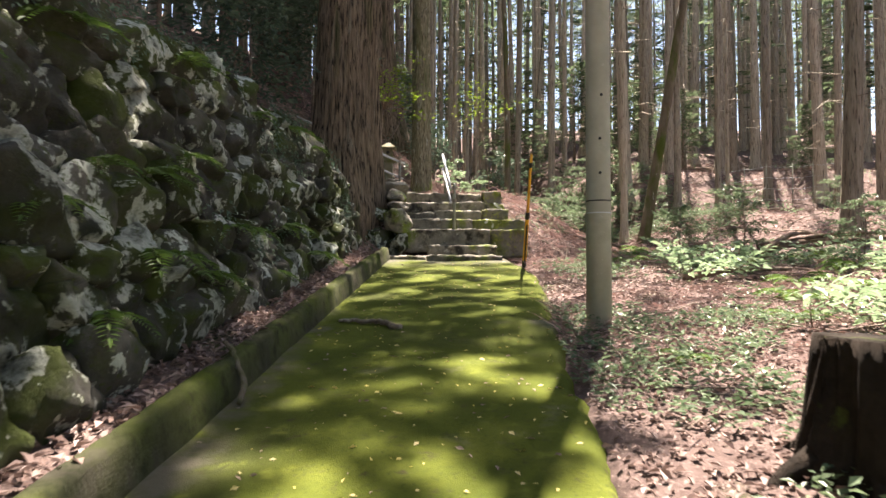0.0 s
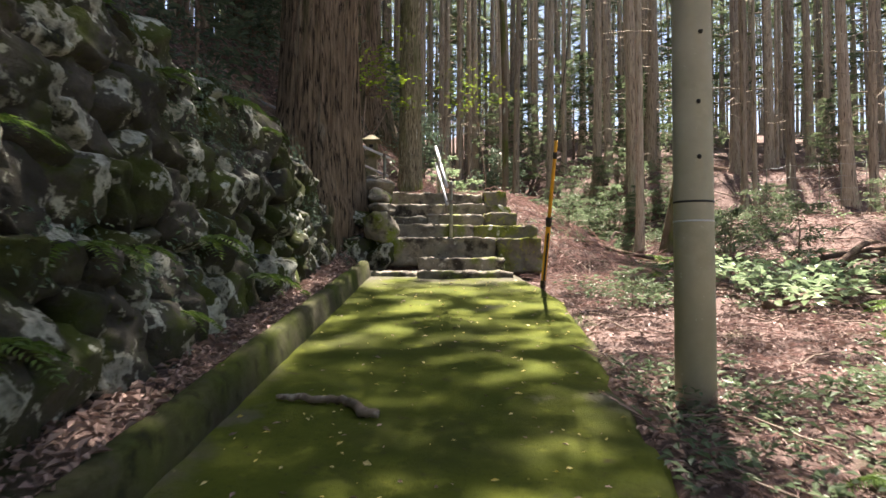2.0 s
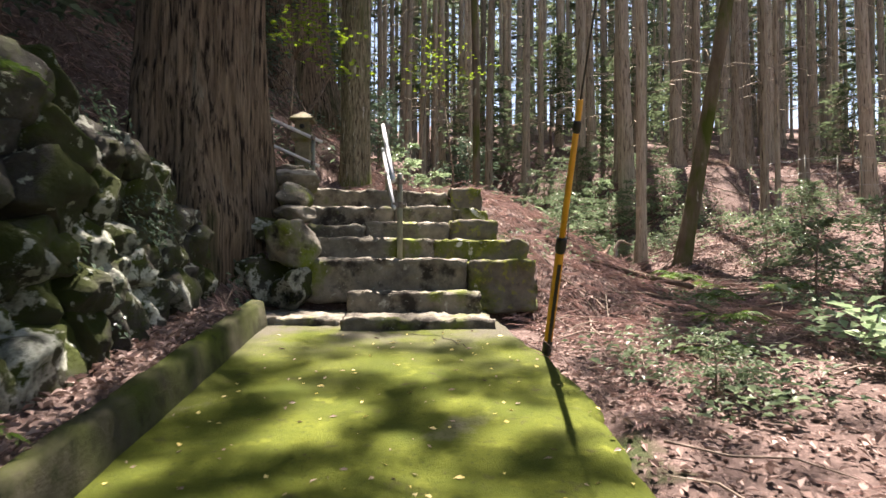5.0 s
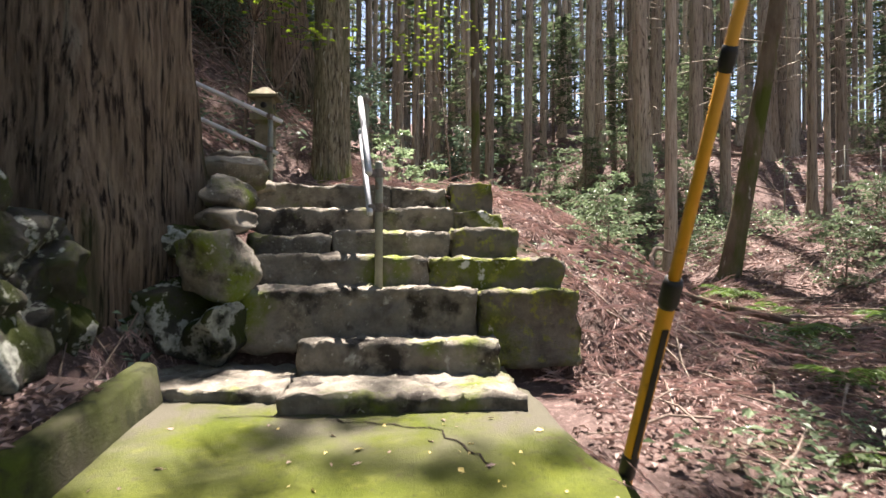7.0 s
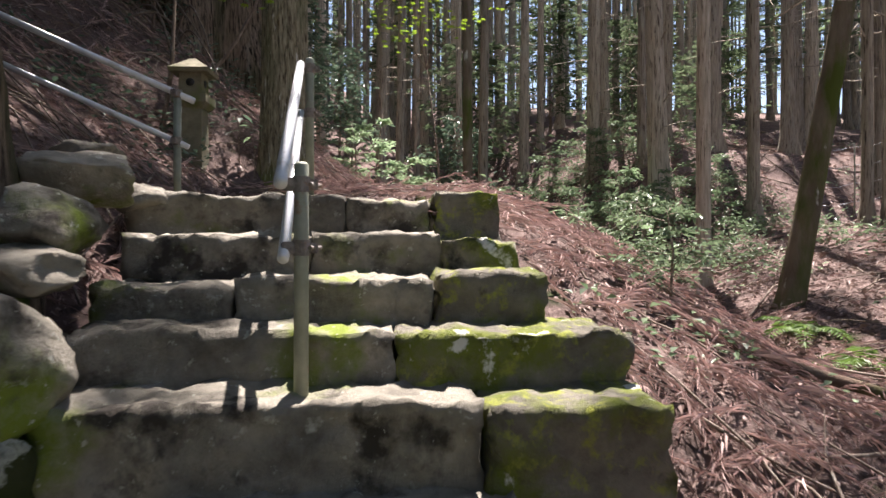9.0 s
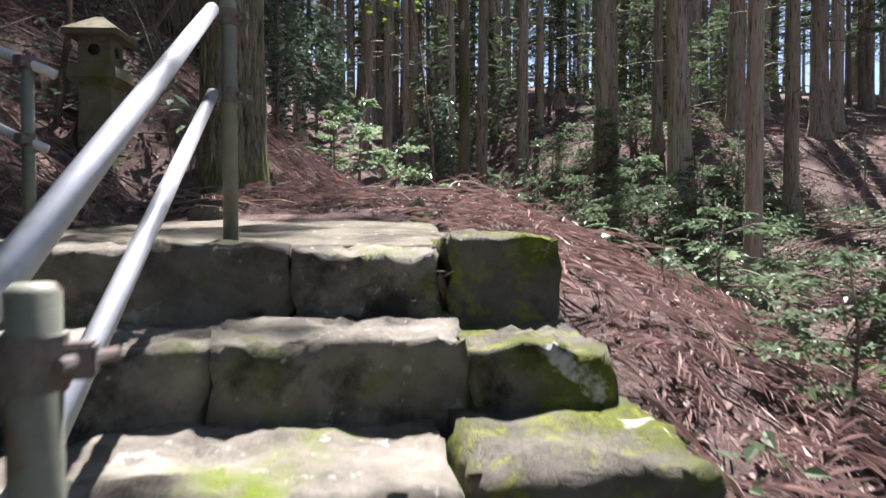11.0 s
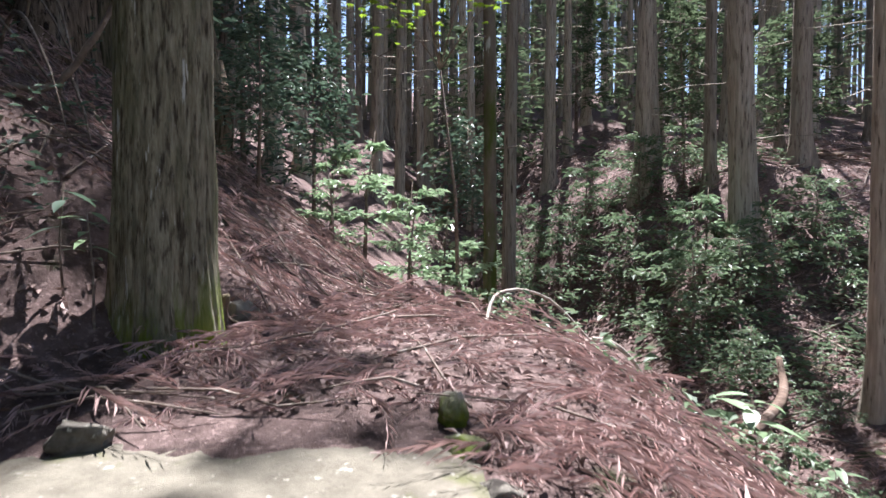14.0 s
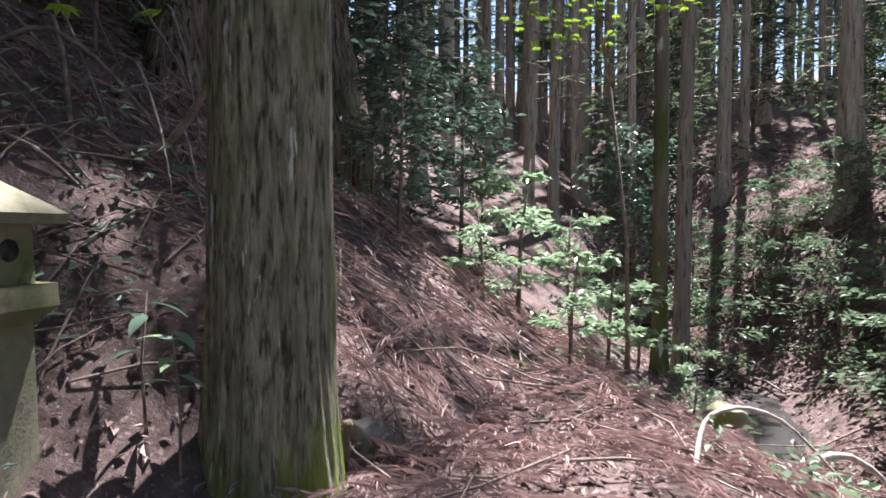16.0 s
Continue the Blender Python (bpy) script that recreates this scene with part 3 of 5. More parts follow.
def spray(verts, faces, o, d, length, rg, width=0.5, droop=0.3):
    """A flat drooping spray of short needle fingers along a twig."""
    side = d.cross(Vector((0, 0, 1)))
    side = side.normalized() if side.length > 0.1 else Vector((1, 0, 0))
    n = 7
    for i in range(n):
        f = i / n
        c = o + d * length * f + Vector((0, 0, -droop * length * f * f))
        for s in (-1, 1):
            w = length * width * (1 - 0.65 * f) * rg.uniform(0.6, 1.15)
            tip = c + side * s * w + d * w * 0.7 + Vector((0, 0, -w * rg.uniform(0.05, 0.5)))
            e = d * 0.16 * length * rg.uniform(0.55, 1)
            k = len(verts)
            verts += [c - e * 0.5, c + e * 0.5, tip + e * 0.25, tip - e * 0.15]
            faces.append((k, k + 1, k + 2, k + 3))


def crown_mesh(name, z0, z1, reach, count, seed, material, size=0.9, taper=0.75, lean=(0.0, 0.0)):
    rg = random.Random(seed)
    verts, faces = [], []
    for i in range(count):
        f = rg.random() ** 0.8
        z = z0 + (z1 - z0) * f
        a = rg.uniform(0, math.tau)
        out = Vector((math.cos(a), math.sin(a), rg.uniform(-0.15, 0.25)))
        r = reach * (1 - taper * f) * rg.uniform(0.15, 0.9)
        spray(verts, faces, Vector((*lean, z)) + out * r, out, size * rg.uniform(0.6, 1.3), rg)
    me = bpy.data.meshes.new(name)
    me.from_pydata(verts, [], faces)
    me.materials.append(material)
    return me


def twigs_mesh(seed, r, z0, z1, count, material, length=0.9):
    """Dead side branches on a trunk."""
    rg = random.Random(seed)
    bm = bmesh.new()
    for _ in range(count):
        z, a, l = rg.uniform(z0, z1), rg.uniform(0, math.tau), length * rg.uniform(0.3, 1.2)
        o = Vector((math.cos(a), math.sin(a), 0))
        p = [o * r * 0.6 + Vector((0, 0, z)), o * (r + l * 0.5) + Vector((0, 0, z + rg.uniform(-0.1, 0.12))), o * (r + l) + Vector((rg.uniform(-.1, .1), rg.uniform(-.1, .1), z + rg.uniform(-0.3, 0.2)))]
        tube(bm, p, [0.016, 0.011, 0.004], 4, False)
    return mesh_of("deadwood", bm, material)


kinds = []
for k in range(6):
    r = 0.105 + 0.017 * k
    kinds.append((trunk_mesh("trunk", 19, r, 0.045, k + 20, BARK, lean=(0.15 * (k - 2), 0.1 * (2 - k)), sway=0.12),
                  crown_mesh("crown", 9.0 + 0.7 * k, 20, 1.8, 17, k + 70, NEEDLES, 0.6),
                  twigs_mesh(k + 5, r, 2.0, 9, 20, BARK),
                  crown_mesh("crown", 6.5 + 0.5 * k, 20, 3.0, 120, k + 170, NEEDLES, 0.95),
                  crown_mesh("crown", 13, 20, 1.5, 9, k + 270, NEEDLES, 0.6),
                  crown_mesh("crown", 2.0, 20, 2.6, 95, k + 370, NEEDLES, 0.95)))


def cedar(x, y, kind=None, scale=1.0, label="tall straight cedar with grey-brown bark", rg=random.Random(3), dense=1):
    kind = kinds[rg.randrange(6)] if kind is None else kinds[kind]
    t = thing("cedar_tree", label, "tree", pose(x, y, float(land(x, y)) - 0.05, 0, 0, rg.uniform(0, 360)), "cedars of the plantation")
    t.scale = (scale, scale, rg.uniform(0.9, 1.15))
    for name, me in (("trunk", kind[0]), ("crown", kind[dense]), ("deadwood", kind[2])):
        tagged(part(name, me, None, t), kind="stuff" if name == "deadwood" else "")
    return t


placed = []
# Those with x below -0.9 and y 24 to 30 are added as shade.
for x, y, kind, s in ((8.57, 20.9, 0, 0.9), (8.45, 24.1, 1, 1.1), (7.14, 25.75, 5, 1.35), (12.9, 34.5, 5, 1.2), (14.5, 31.1, 4, 1.2), (9.0, 15.0, 5, 1.2), (5.5, 33.2, 3, 1.15), (0.62, 30.0, 0, 1.25), (1.15, 30.3, 0, 1.2), (-2.5, 36.2, 2, 1.0), (6.4, 34.6, 2, 1.0), (13.3, 22.6, 2, 1.0), (11.4, 27.5, 4, 1.2), (9.4, 27.7, 4, 1.25), (8.8, 20.75, 0, 0.6), (16.2, 34.4, 4, 1.2), (15.9, 30.4, 3, 1.2), (-3.8, 25.8, 4, 1.1), (-2.6, 24.9, 3, 1.1), (-2.3, 28.4, 4, 1.0), (-1.1, 26.0, 2, 1.0), (-0.95, 29.0, 3, 1.0), (-5.5, 27.2, 5, 1.1), (-4.0, 29.6, 4, 1.0)):
    cedar(x, y, kind, s, dense=4 if x > -0.9 else 3)
    placed.append((x, y))
things, far_woods = [], []
rg = random.Random(11)
for limit, x0, x1, y0, y1 in ((150, -22, 26, -18, 21), (340, -16, 24, 22, 50), (640, -34, 48, 10, 84)):
    tries = 0
    while len(placed) < limit and tries < 9000:
        tries += 1
        x, y = rg.uniform(x0, x1), rg.uniform(y0, y1)
        # Trees beside and behind the view, added unseen to cut sun and sky fill.
        aside = x > 0.68 * max(y, 0) + 1.2 or x < -6.5 or (y < -2 and abs(x) > 2.2)
        open_ground = (-7 < x < 6.5 and y < 26.5) or (0 < x < 12 and y < 21.5) or (0 < x < 10 and y < 25) or abs(x) < 3.5 and y < 26
        if open_ground and not (aside and y < 21):
            continue
        if y < 33 and -2.0 < x - stream_x(y) < 3.2:
            continue
        gap = np.interp(y, [21, 24, 34, 44], [2.3, 1.9, 1.6, 1.2])
        if all((x - p) ** 2 + (y - q) ** 2 > gap * gap for p, q in placed):
            placed.append((x, y))
            if y > 48 or x < -24 or x > 25 or len(things) > 280:
                far_woods.append((x, y, rg.uniform(0.75, 1.2)))
            else:
                # Crown 3 blocks light behind and to the left, crown 4 lets sun in.
                things.append(cedar(x, y, None, rg.uniform(0.75, 1.2), dense=3 if y < -1 or x < -3 or (x < -2.5 and y < 36) else 4 if 0 < x < 22 and y < 40 else 1))

# the woods farther off, one mesh of trunks and crowns
woods = thing("distant_woods", "far rows of thin straight cedar trunks", "trees", kind="stuff")
for slot, name in ((0, "trunks"), (1, "crowns")):
    V, F, base = [], [], 0
    for k, (x, y, s) in enumerate(far_woods):
        me = kinds[k % 6][0 if slot == 0 else 5 if y > 20 else 3]
        co = np.empty(len(me.vertices) * 3)
        me.vertices.foreach_get("co", co)
        co = co.reshape(-1, 3) * [s, s, 1.0] + [x, y, float(land(x, y)) - 0.05]
        V.append(co)
        F += [[v + base for v in p.vertices] for p in me.polygons]
        base += len(co)
    me = bpy.data.meshes.new(name)
    me.from_pydata(np.concatenate(V).tolist(), [], F)
    me.materials.append((BARK, NEEDLES)[slot])
    tagged(part(name, me, None, woods), kind="stuff")


def great_tree(x, y, z, mesh, label, extra=()):
    t = thing("cedar_tree", label, "tree", pose(x, y, z))
    part("trunk", mesh, None, t)
    for name, me in extra:
        part(name, me, None, t)
    return t


# Crowns out of view: spread, lean and count set to shade path and bank.
big_crown = crown_mesh("crown", 8.0, 23, 5.6, 2000, 91, NEEDLES, 0.6, 0.4)
great_tree(-1.95, 13.45, 2.75, trunk_mesh("trunk", 22, 0.64, 0.30, 2, GIANT_BARK, 260, 80, 0.22, 0.05, (0.5, 0.2), ridge=0.028, pitch=11), "giant old cedar with fluted bark rooted in the bank", [("crown", crown_mesh("crown", 8.5, 18, 5.3, 1450, 93, NEEDLES, 0.46, 0.4, (2.2, -0.2)))])
great_tree(-2.45, 22.0, float(land(-2.45, 22.0)) - 0.2, trunk_mesh("trunk", 24, 0.95, 0.5, 4, GIANT_BARK, 64, 28, 0.35, 0.05), "giant dark cedar with flaring roots", [("crown", big_crown)])
great_tree(-5.2, 22.0, float(land(-5.2, 22.0)) - 0.2, trunk_mesh("trunk", 22, 0.6, 0.35, 14, GIANT_BARK, 48, 24, 0.35, 0.05), "old dark cedar high on the bank", [("crown", big_crown)])
great_tree(-0.5, 18.22, 3.40, trunk_mesh("trunk", 20, 0.258, 0.16, 6, PALE_BARK, 220, 90, 0.20, 0.025, sway=0.02, ridge=0.012, pitch=24), "old cedar with pale ridged bark beside the lantern", [("crown", crown_mesh("crown", 8, 20, 4.2, 30, 92, NEEDLES, 0.65))])
great_tree(2.62, 26.1, float(land(2.62, 26.1)), trunk_mesh("trunk", 17, 0.125, 0.06, 18, MOSS_BARK, 20, 22, 0.25, 0.05, (-0.3, 0.2), 0.3), "crooked mossy tree standing over the stream", [("deadwood", twigs_mesh(45, 0.12, 3.0, 9, 9, BARK, 1.2))])
great_tree(2.98, 26.35, float(land(2.98, 26.35)), trunk_mesh("trunk", 17, 0.13, 0.06, 19, BARK, 18, 20, 0.25, 0.04, (0.4, 0.3), 0.15), "pale straight cedar beside the crooked mossy tree", [("crown", kinds[2][4])])
great_tree(5.55, 20.5, 2.2, trunk_mesh("trunk", 16, 0.12, 0.05, 8, BARK, 12, 14, 0.25, 0.03), "slender cedar beside the gully", [("crown", kinds[1][4])])
# Its crown is an unseen addition that shades the slope beside the steps.
great_tree(5.15, 18.0, 1.85, trunk_mesh("trunk", 13, 0.15, 0.06, 9, MOSS_BARK, 18, 22, 0.3, 0.06, (2.6, -0.6), 0.35), "crooked mossy tree leaning over the slope", [("deadwood", twigs_mesh(44, 0.12, 3.5, 8, 9, BARK, 1.2)), ("crown", crown_mesh("crown", 8.3, 14, 3.2, 330, 94, NEEDLES, 0.5, 0.4, (1.6, -0.3)))])


# ---- loose cover and plants ----
def leaf_cloud(name, at, out, size, aspect, material, fold=0.18, rs=0):
    """Many small folded leaves: places, pointing directions, lengths."""
    rs = np.random.RandomState(rs)
    n = len(at)
    d = out / np.linalg.norm(out, axis=1, keepdims=True)
    up = np.array([0, 0, 1.0]) + rs.normal(0, 0.35, (n, 3))
    s = np.cross(d, up)
    s /= np.linalg.norm(s, axis=1, keepdims=True)
    u = np.cross(s, d)
    L = size[:, None]
    w = L * aspect * 0.5
    base, tip = at, at + d * L - u * L * 0.12
    mid = at + d * L * 0.45
    v = np.stack([base, mid + s * w + u * L * fold, tip, mid - s * w + u * L * fold], 1).reshape(-1, 3)
    k = np.arange(n)[:, None] * 4
    f = np.concatenate([k + [0, 1, 2], k + [0, 2, 3]], 0)
    me = bpy.data.meshes.new(name)
    me.from_pydata(v.tolist(), [], f.tolist())
    me.materials.append(material)
    return me


def random_out(rs, n, tilt):
    a = rs.uniform(0, math.tau, n)
    return np.stack([np.cos(a), np.sin(a), rs.normal(0, tilt, n)], 1)


def surface(x, y):
    """The walked-on surface: path where there is one, else the ground."""
    on = (x > kerb_x(y)) & (x < path_right(y)) & (y < 12.0)
    strip = (x > wall_foot(y) - 0.3) & (x < kerb_x(y) - 0.15) & (y < 12)
    return np.where(on, path_z(y), np.where(strip, path_z(y) + 0.13, land(x, y)))


def beside_path(rs, n, x0, x1, y0, y1):
    x, y = rs.uniform(x0, x1, n), rs.uniform(y0, y1, n)
    keep = ~((x > kerb_x(y) - 0.2) & (x < path_right(y) + 0.02) & (y < 12.3)) & ~((x > -0.9) & (x < np.where(y < 14.9, 1.48, 1.42 - 0.22 * (y - 14.9))) & (y > 11.9) & (y < 17.2))
    keep &= ~((x < wall_foot(y) - 0.1) & (y < 12))
    return x[keep], y[keep]


rs = np.random.RandomState(1)


def litter(name, label, n, bounds, lo, hi, aspect, material, tilt=0.35, lift=0.012, seed=0, power=1.0):
    rs = np.random.RandomState(seed)
    x, y = beside_path(rs, n, *bounds)
    at = np.stack([x, y, surface(x, y) + rs.uniform(0.0, lift, len(x)) + 0.006], 1)
    me = leaf_cloud(name, at, random_out(rs, len(x), tilt), rs.uniform(lo, hi, len(x)) ** power, aspect, material, 0.15, seed)
    return tagged(new(name, me), label, "leaves", kind="stuff")


litter("fallen_leaves", "dry brown and pinkish fallen leaves on the forest floor", 26000, (0.6, 8, 1.0, 13), 0.035, 0.085, 0.5, DEAD_LEAF, 0.45, 0.02, 2)
litter("fallen_leaves", "dry brown fallen leaves around the steps and bank", 22000, (-4, 7, 12, 24), 0.035, 0.085, 0.5, DEAD_LEAF, 0.45, 0.02, 3)
litter("fallen_leaves", "dry leaves scattered over the wooded slope", 20000, (2, 20, 14, 36), 0.05, 0.13, 0.5, DEAD_LEAF, 0.5, 0.03, 4)

# litter strip between kerb and wall
sy = rs.uniform(-2, 11.8, 3600)
sx = wall_foot(sy) - 0.15 + rs.uniform(0, 1, 3600) * (kerb_x(sy) - 0.12 - wall_foot(sy) + 0.15)
strip_n = np.linspace(-6, 12, 180)
SY, SU = np.meshgrid(strip_n, np.linspace(0, 1, 8), indexing="ij")
SX = wall_foot(SY) - 0.4 + SU * (kerb_x(SY) - 0.14 - wall_foot(SY) + 0.4)
soil_strip = tagged(new("soil_strip", sheet("soil_strip", SX, SY, path_z(SY) + 0.15 + 0.02 * ripple(SX, SY, 0.3) + 0.05 * (1 - SU), SOIL)), "strip of leaf-covered soil between kerb and wall", "soil", kind="structure")
me = leaf_cloud("fallen_leaves", np.stack([sx, sy, path_z(sy) + 0.185 + rs.uniform(0, 0.03, 3600)], 1), random_out(rs, 3600, 0.4), rs.uniform(0.04, 0.09, 3600), 0.5, DEAD_LEAF)
tagged(new("fallen_leaves", me), "brown fallen leaves lying along the foot of the wall", "leaves", kind="stuff")

# leaves on the moss
n = 330
ly = 1.5 + 10.3 * rs.uniform(0, 1, n) ** 1.3
lx = kerb_x(ly) + 0.05 + rs.uniform(0, 1, n) ** 0.8 * (path_right(ly) - kerb_x(ly) - 0.1)
me = leaf_cloud("fallen_leaves", np.stack([lx, ly, path_z(ly) + 0.006 + 0.012 * ripple(lx, ly, 0.8)], 1), random_out(rs, n, 0.12), rs.uniform(0.02, 0.055, n), 0.55, YELLOW_LEAF, 0.03)
tagged(new("fallen_leaves", me), "small yellow and cream leaves scattered on moss", "leaves", kind="stuff")
n = 260
ly = rs.uniform(1.5, 11.9, n)
lx = kerb_x(ly) + 0.05 + rs.uniform(0, 1, n) * (path_right(ly) - kerb_x(ly) - 0.1)
me = leaf_cloud("fallen_leaves", np.stack([lx, ly, path_z(ly) + 0.006 + 0.012 * ripple(lx, ly, 0.8)], 1), random_out(rs, n, 0.12), rs.uniform(0.02, 0.06, n), 0.4, DEAD_LEAF, 0.03)
tagged(new("fallen_leaves", me), "brown leaf scraps scattered on moss", "leaves", kind="stuff")


def fronds(name, label, n, bounds, lo, hi, seed, lift=0.05):
    """Dead cedar twigs: a stem with narrow needle fingers on both sides."""
    rs = np.random.RandomState(seed)
    x, y = beside_path(rs, n, *bounds)
    keep = ripple(x, y, 1.4, seed) > -0.25
    x, y = x[keep], y[keep]
    n = len(x)
    z = surface(x, y) + 0.015 + rs.uniform(0, lift, n)
    a = rs.uniform(0, math.tau, n)
    L = rs.uniform(lo, hi, n)
    P, D, S = [], [], []
    ahead = np.stack([np.cos(a), np.sin(a), np.zeros(n)], 1)
    slope = (surface(x + 0.15 * ahead[:, 0], y + 0.15 * ahead[:, 1]) - surface(x, y)) / 0.15
    ahead[:, 2] = np.clip(slope, -1, 1) + rs.normal(0, 0.16, n)
    side = np.stack([-np.sin(a), np.cos(a), np.zeros(n)], 1)
    o = np.stack([x, y, z], 1)
    curl = rs.normal(0, 0.35, n)[:, None]
    for i in range(11):
        f = 0.04 + 0.088 * i
        c = o + (ahead * f + side * curl * f * f) * L[:, None]
        c[:, 2] += L * 0.14 * f * (1 - f)
        for s in (-1, 1):
            P.append(c)
            D.append(ahead + side * (s * 0.42 + 1.6 * curl * f) + rs.normal(0, 0.10, (n, 3)))
            S.append(L * rs.uniform(0.20, 0.40, n) * (1 - 0.05 * i))
    me = leaf_cloud(name, np.concatenate(P), np.concatenate(D), np.concatenate(S), 0.058, DEAD_FROND, 0.03, seed)
    return tagged(new(name, me), label, "dead twigs", kind="stuff")


fronds("dead_fronds", "reddish-brown dead cedar fronds heaped beside the steps", 3800, (-2.5, 5.0, 11.8, 24), 0.2, 0.46, 5, 0.08)
fronds("dead_fronds", "pinkish dead cedar fronds piled over the bank edge", 2600, (-0.6, 4.4, 13, 24), 0.25, 0.6, 9, 0.12)
fronds("dead_fronds", "reddish-brown dead cedar fronds beside the path", 2600, (1.0, 7.0, 5, 13), 0.12, 0.32, 6)
fronds("dead_fronds", "dead cedar fronds strewn over the wooded slope", 3000, (2, 16, 13, 34), 0.2, 0.5, 7)
fronds("dead_fronds", "dead cedar fronds on the dark bank", 1500, (-7, -1.2, 12.5, 24), 0.2, 0.5, 8)


def twigs(name, label, n, bounds, lo, hi, seed, material=TWIG, r=0.006):
    rg = random.Random(seed)
    bm = bmesh.new()
    for _ in range(n):
        x, y, a, l = rg.uniform(*bounds[:2]), rg.uniform(*bounds[2:]), rg.uniform(0, math.tau), rg.uniform(lo, hi)
        pts = []
        for k in range(4):
            px, py = x + math.cos(a) * l * k / 3 + rg.uniform(-.04, .04) * l, y + math.sin(a) * l * k / 3 + rg.uniform(-.04, .04) * l
            if kerb_x(py) - 0.2 < px < path_right(py) and py < 12.4 or (-0.9 < px < 1.55 and 11.9 < py < 16.9):
                pts = []
                break
            pts.append((px, py, float(land(px, py)) + 0.02 + rg.uniform(0, 0.10)))
        if pts:
            tube(bm, pts, [r * rg.uniform(0.8, 1.8), r * 1.2, r, r * 0.5], 5, False)
    return tagged(new(name, mesh_of(name, bm, material)), label, "twigs", kind="stuff")


twigs("fallen_twigs", "thin bare twigs tangled over the litter", 460, (-2.5, 7, 11.5, 24), 0.4, 1.5, 4)
twigs("fallen_twigs", "bare twigs lying beside the path", 160, (1, 8, 3, 13), 0.3, 1.1, 5)
twigs("fallen_twigs", "fallen branches over the wooded slope", 260, (4, 20, 12, 36), 0.8, 2.6, 6, TWIG, 0.013)
twigs("fallen_twigs", "dead branches tangled on the dark bank", 310, (-5, -1.2, 13, 24), 0.6, 1.8, 7)


# low green plants
def undergrowth(name, label, n, bounds, seed, material, size, height, per=7, patch=1.6, bar=0.0):
    rs = np.random.RandomState(seed)
    x, y = beside_path(rs, n, *bounds)
    keep = (ripple(x, y, patch, seed * 1.7) > bar) & ((np.abs(x - stream_x(y)) > 0.95) | (y < 18))
    x, y = x[keep], y[keep]
    n = len(x)
    z = surface(x, y)
    P, D, S = [], [], []
    for k in range(per):
        out = random_out(rs, n, 0.25)
        out[:, 2] += 0.25
        reach = rs.uniform(0.01, 0.5, n)[:, None] * height
        P.append(np.stack([x, y, z + rs.uniform(0.25, 1.0, n) * height], 1) + out * reach)
        D.append(out)
        S.append(rs.uniform(size[0], size[1], n))
    me = leaf_cloud(name, np.concatenate(P), np.concatenate(D), np.concatenate(S), 0.5, material, 0.12, seed)
    return tagged(new(name, me), label, "undergrowth", kind="stuff")


undergrowth("undergrowth", "low green seedlings and creeping leaves beside the path", 2300, (0.9, 6, 1.5, 7.5), 11, GREEN, (0.035, 0.085), 0.11, 6, 1.5, -0.15)
undergrowth("undergrowth", "scattered small green plants among the litter", 1500, (1.6, 8.5, 7.5, 14), 16, GREEN, (0.04, 0.09), 0.16, 7, 1.3, 0.1)
undergrowth("undergrowth", "pale green ground plants in a sunlit clearing", 1100, (3.4, 9.5, 5.0, 11.5), 12, PALE_GREEN, (0.07, 0.18), 0.36, 7, 2.0, -0.05)
undergrowth("undergrowth", "green ground cover in the gully", 1700, (1.5, 8, 17, 29), 13, GREEN, (0.05, 0.11), 0.28, 8, 2.2, 0.15)
undergrowth("undergrowth", "leafy green thicket on the far bank of the gully", 900, (4.9, 9.5, 21.5, 30), 17, GREEN, (0.06, 0.14), 0.35, 8, 1.3, 0.1)
undergrowth("undergrowth", "pale seedlings on the sunny slope", 600, (5, 18, 14, 32), 14, PALE_GREEN, (0.06, 0.13), 0.25, 7, 2.0, 0.2)
undergrowth("undergrowth", "small leaves on the shaded bank", 500, (-5, -1.1, 12.5, 23), 15, GLOSSY, (0.05, 0.10), 0.3, 7, 1.5, 0.1)

# creeping plants over the wall and bank
n = 15000
wy, wh = rs.uniform(-2, 11.6, n), rs.uniform(0.05, 1, n) ** 0.75
keep = ripple(wy, wh * 3, 0.9, 2.2) + 0.8 * (wh - 0.6) > 0.22
wy, wh = wy[keep], wh[keep]
wz = wh * (wall_height(wy) + 0.25)
wx = wall_foot(wy) - wall_lean(wy) * wz + 0.10 + rs.uniform(-0.06, 0.09, len(wy))
out = np.stack([np.abs(rs.normal(0.5, 0.3, len(wy))), rs.normal(0, 0.6, len(wy)), rs.normal(-0.35, 0.4, len(wy))], 1)
me = leaf_cloud("wall_creeper", np.stack([wx, wy, path_z(wy) + 0.1 + wz], 1), out, rs.uniform(0.025, 0.065, len(wy)), 0.42, GLOSSY, 0.1)
tagged(new("wall_creeper", me), "dark creeping leaves hanging over the stone wall", "creeper", kind="stuff")
n = 9000
by, bd = rs.uniform(-1, 12.4, n), rs.uniform(0.0, 3.5, n)
bx = wall_foot(by) - 0.55 - bd
keep = ripple(bx, by, 1.1, 5.1) > 0.0
bx, by = bx[keep], by[keep]
me = leaf_cloud("bank_plants", np.stack([bx, by, land(bx, by) + rs.uniform(0, 0.18, len(bx))], 1), random_out(rs, len(bx), 0.5), rs.uniform(0.05, 0.13, len(bx)), 0.35, GLOSSY, 0.1)
tagged(new("bank_plants", me), "dark low plants and grasses on the steep bank", "undergrowth", kind="stuff")
bx, by = rs.uniform(-6, -2, 7000), rs.uniform(2, 13.5, 7000)
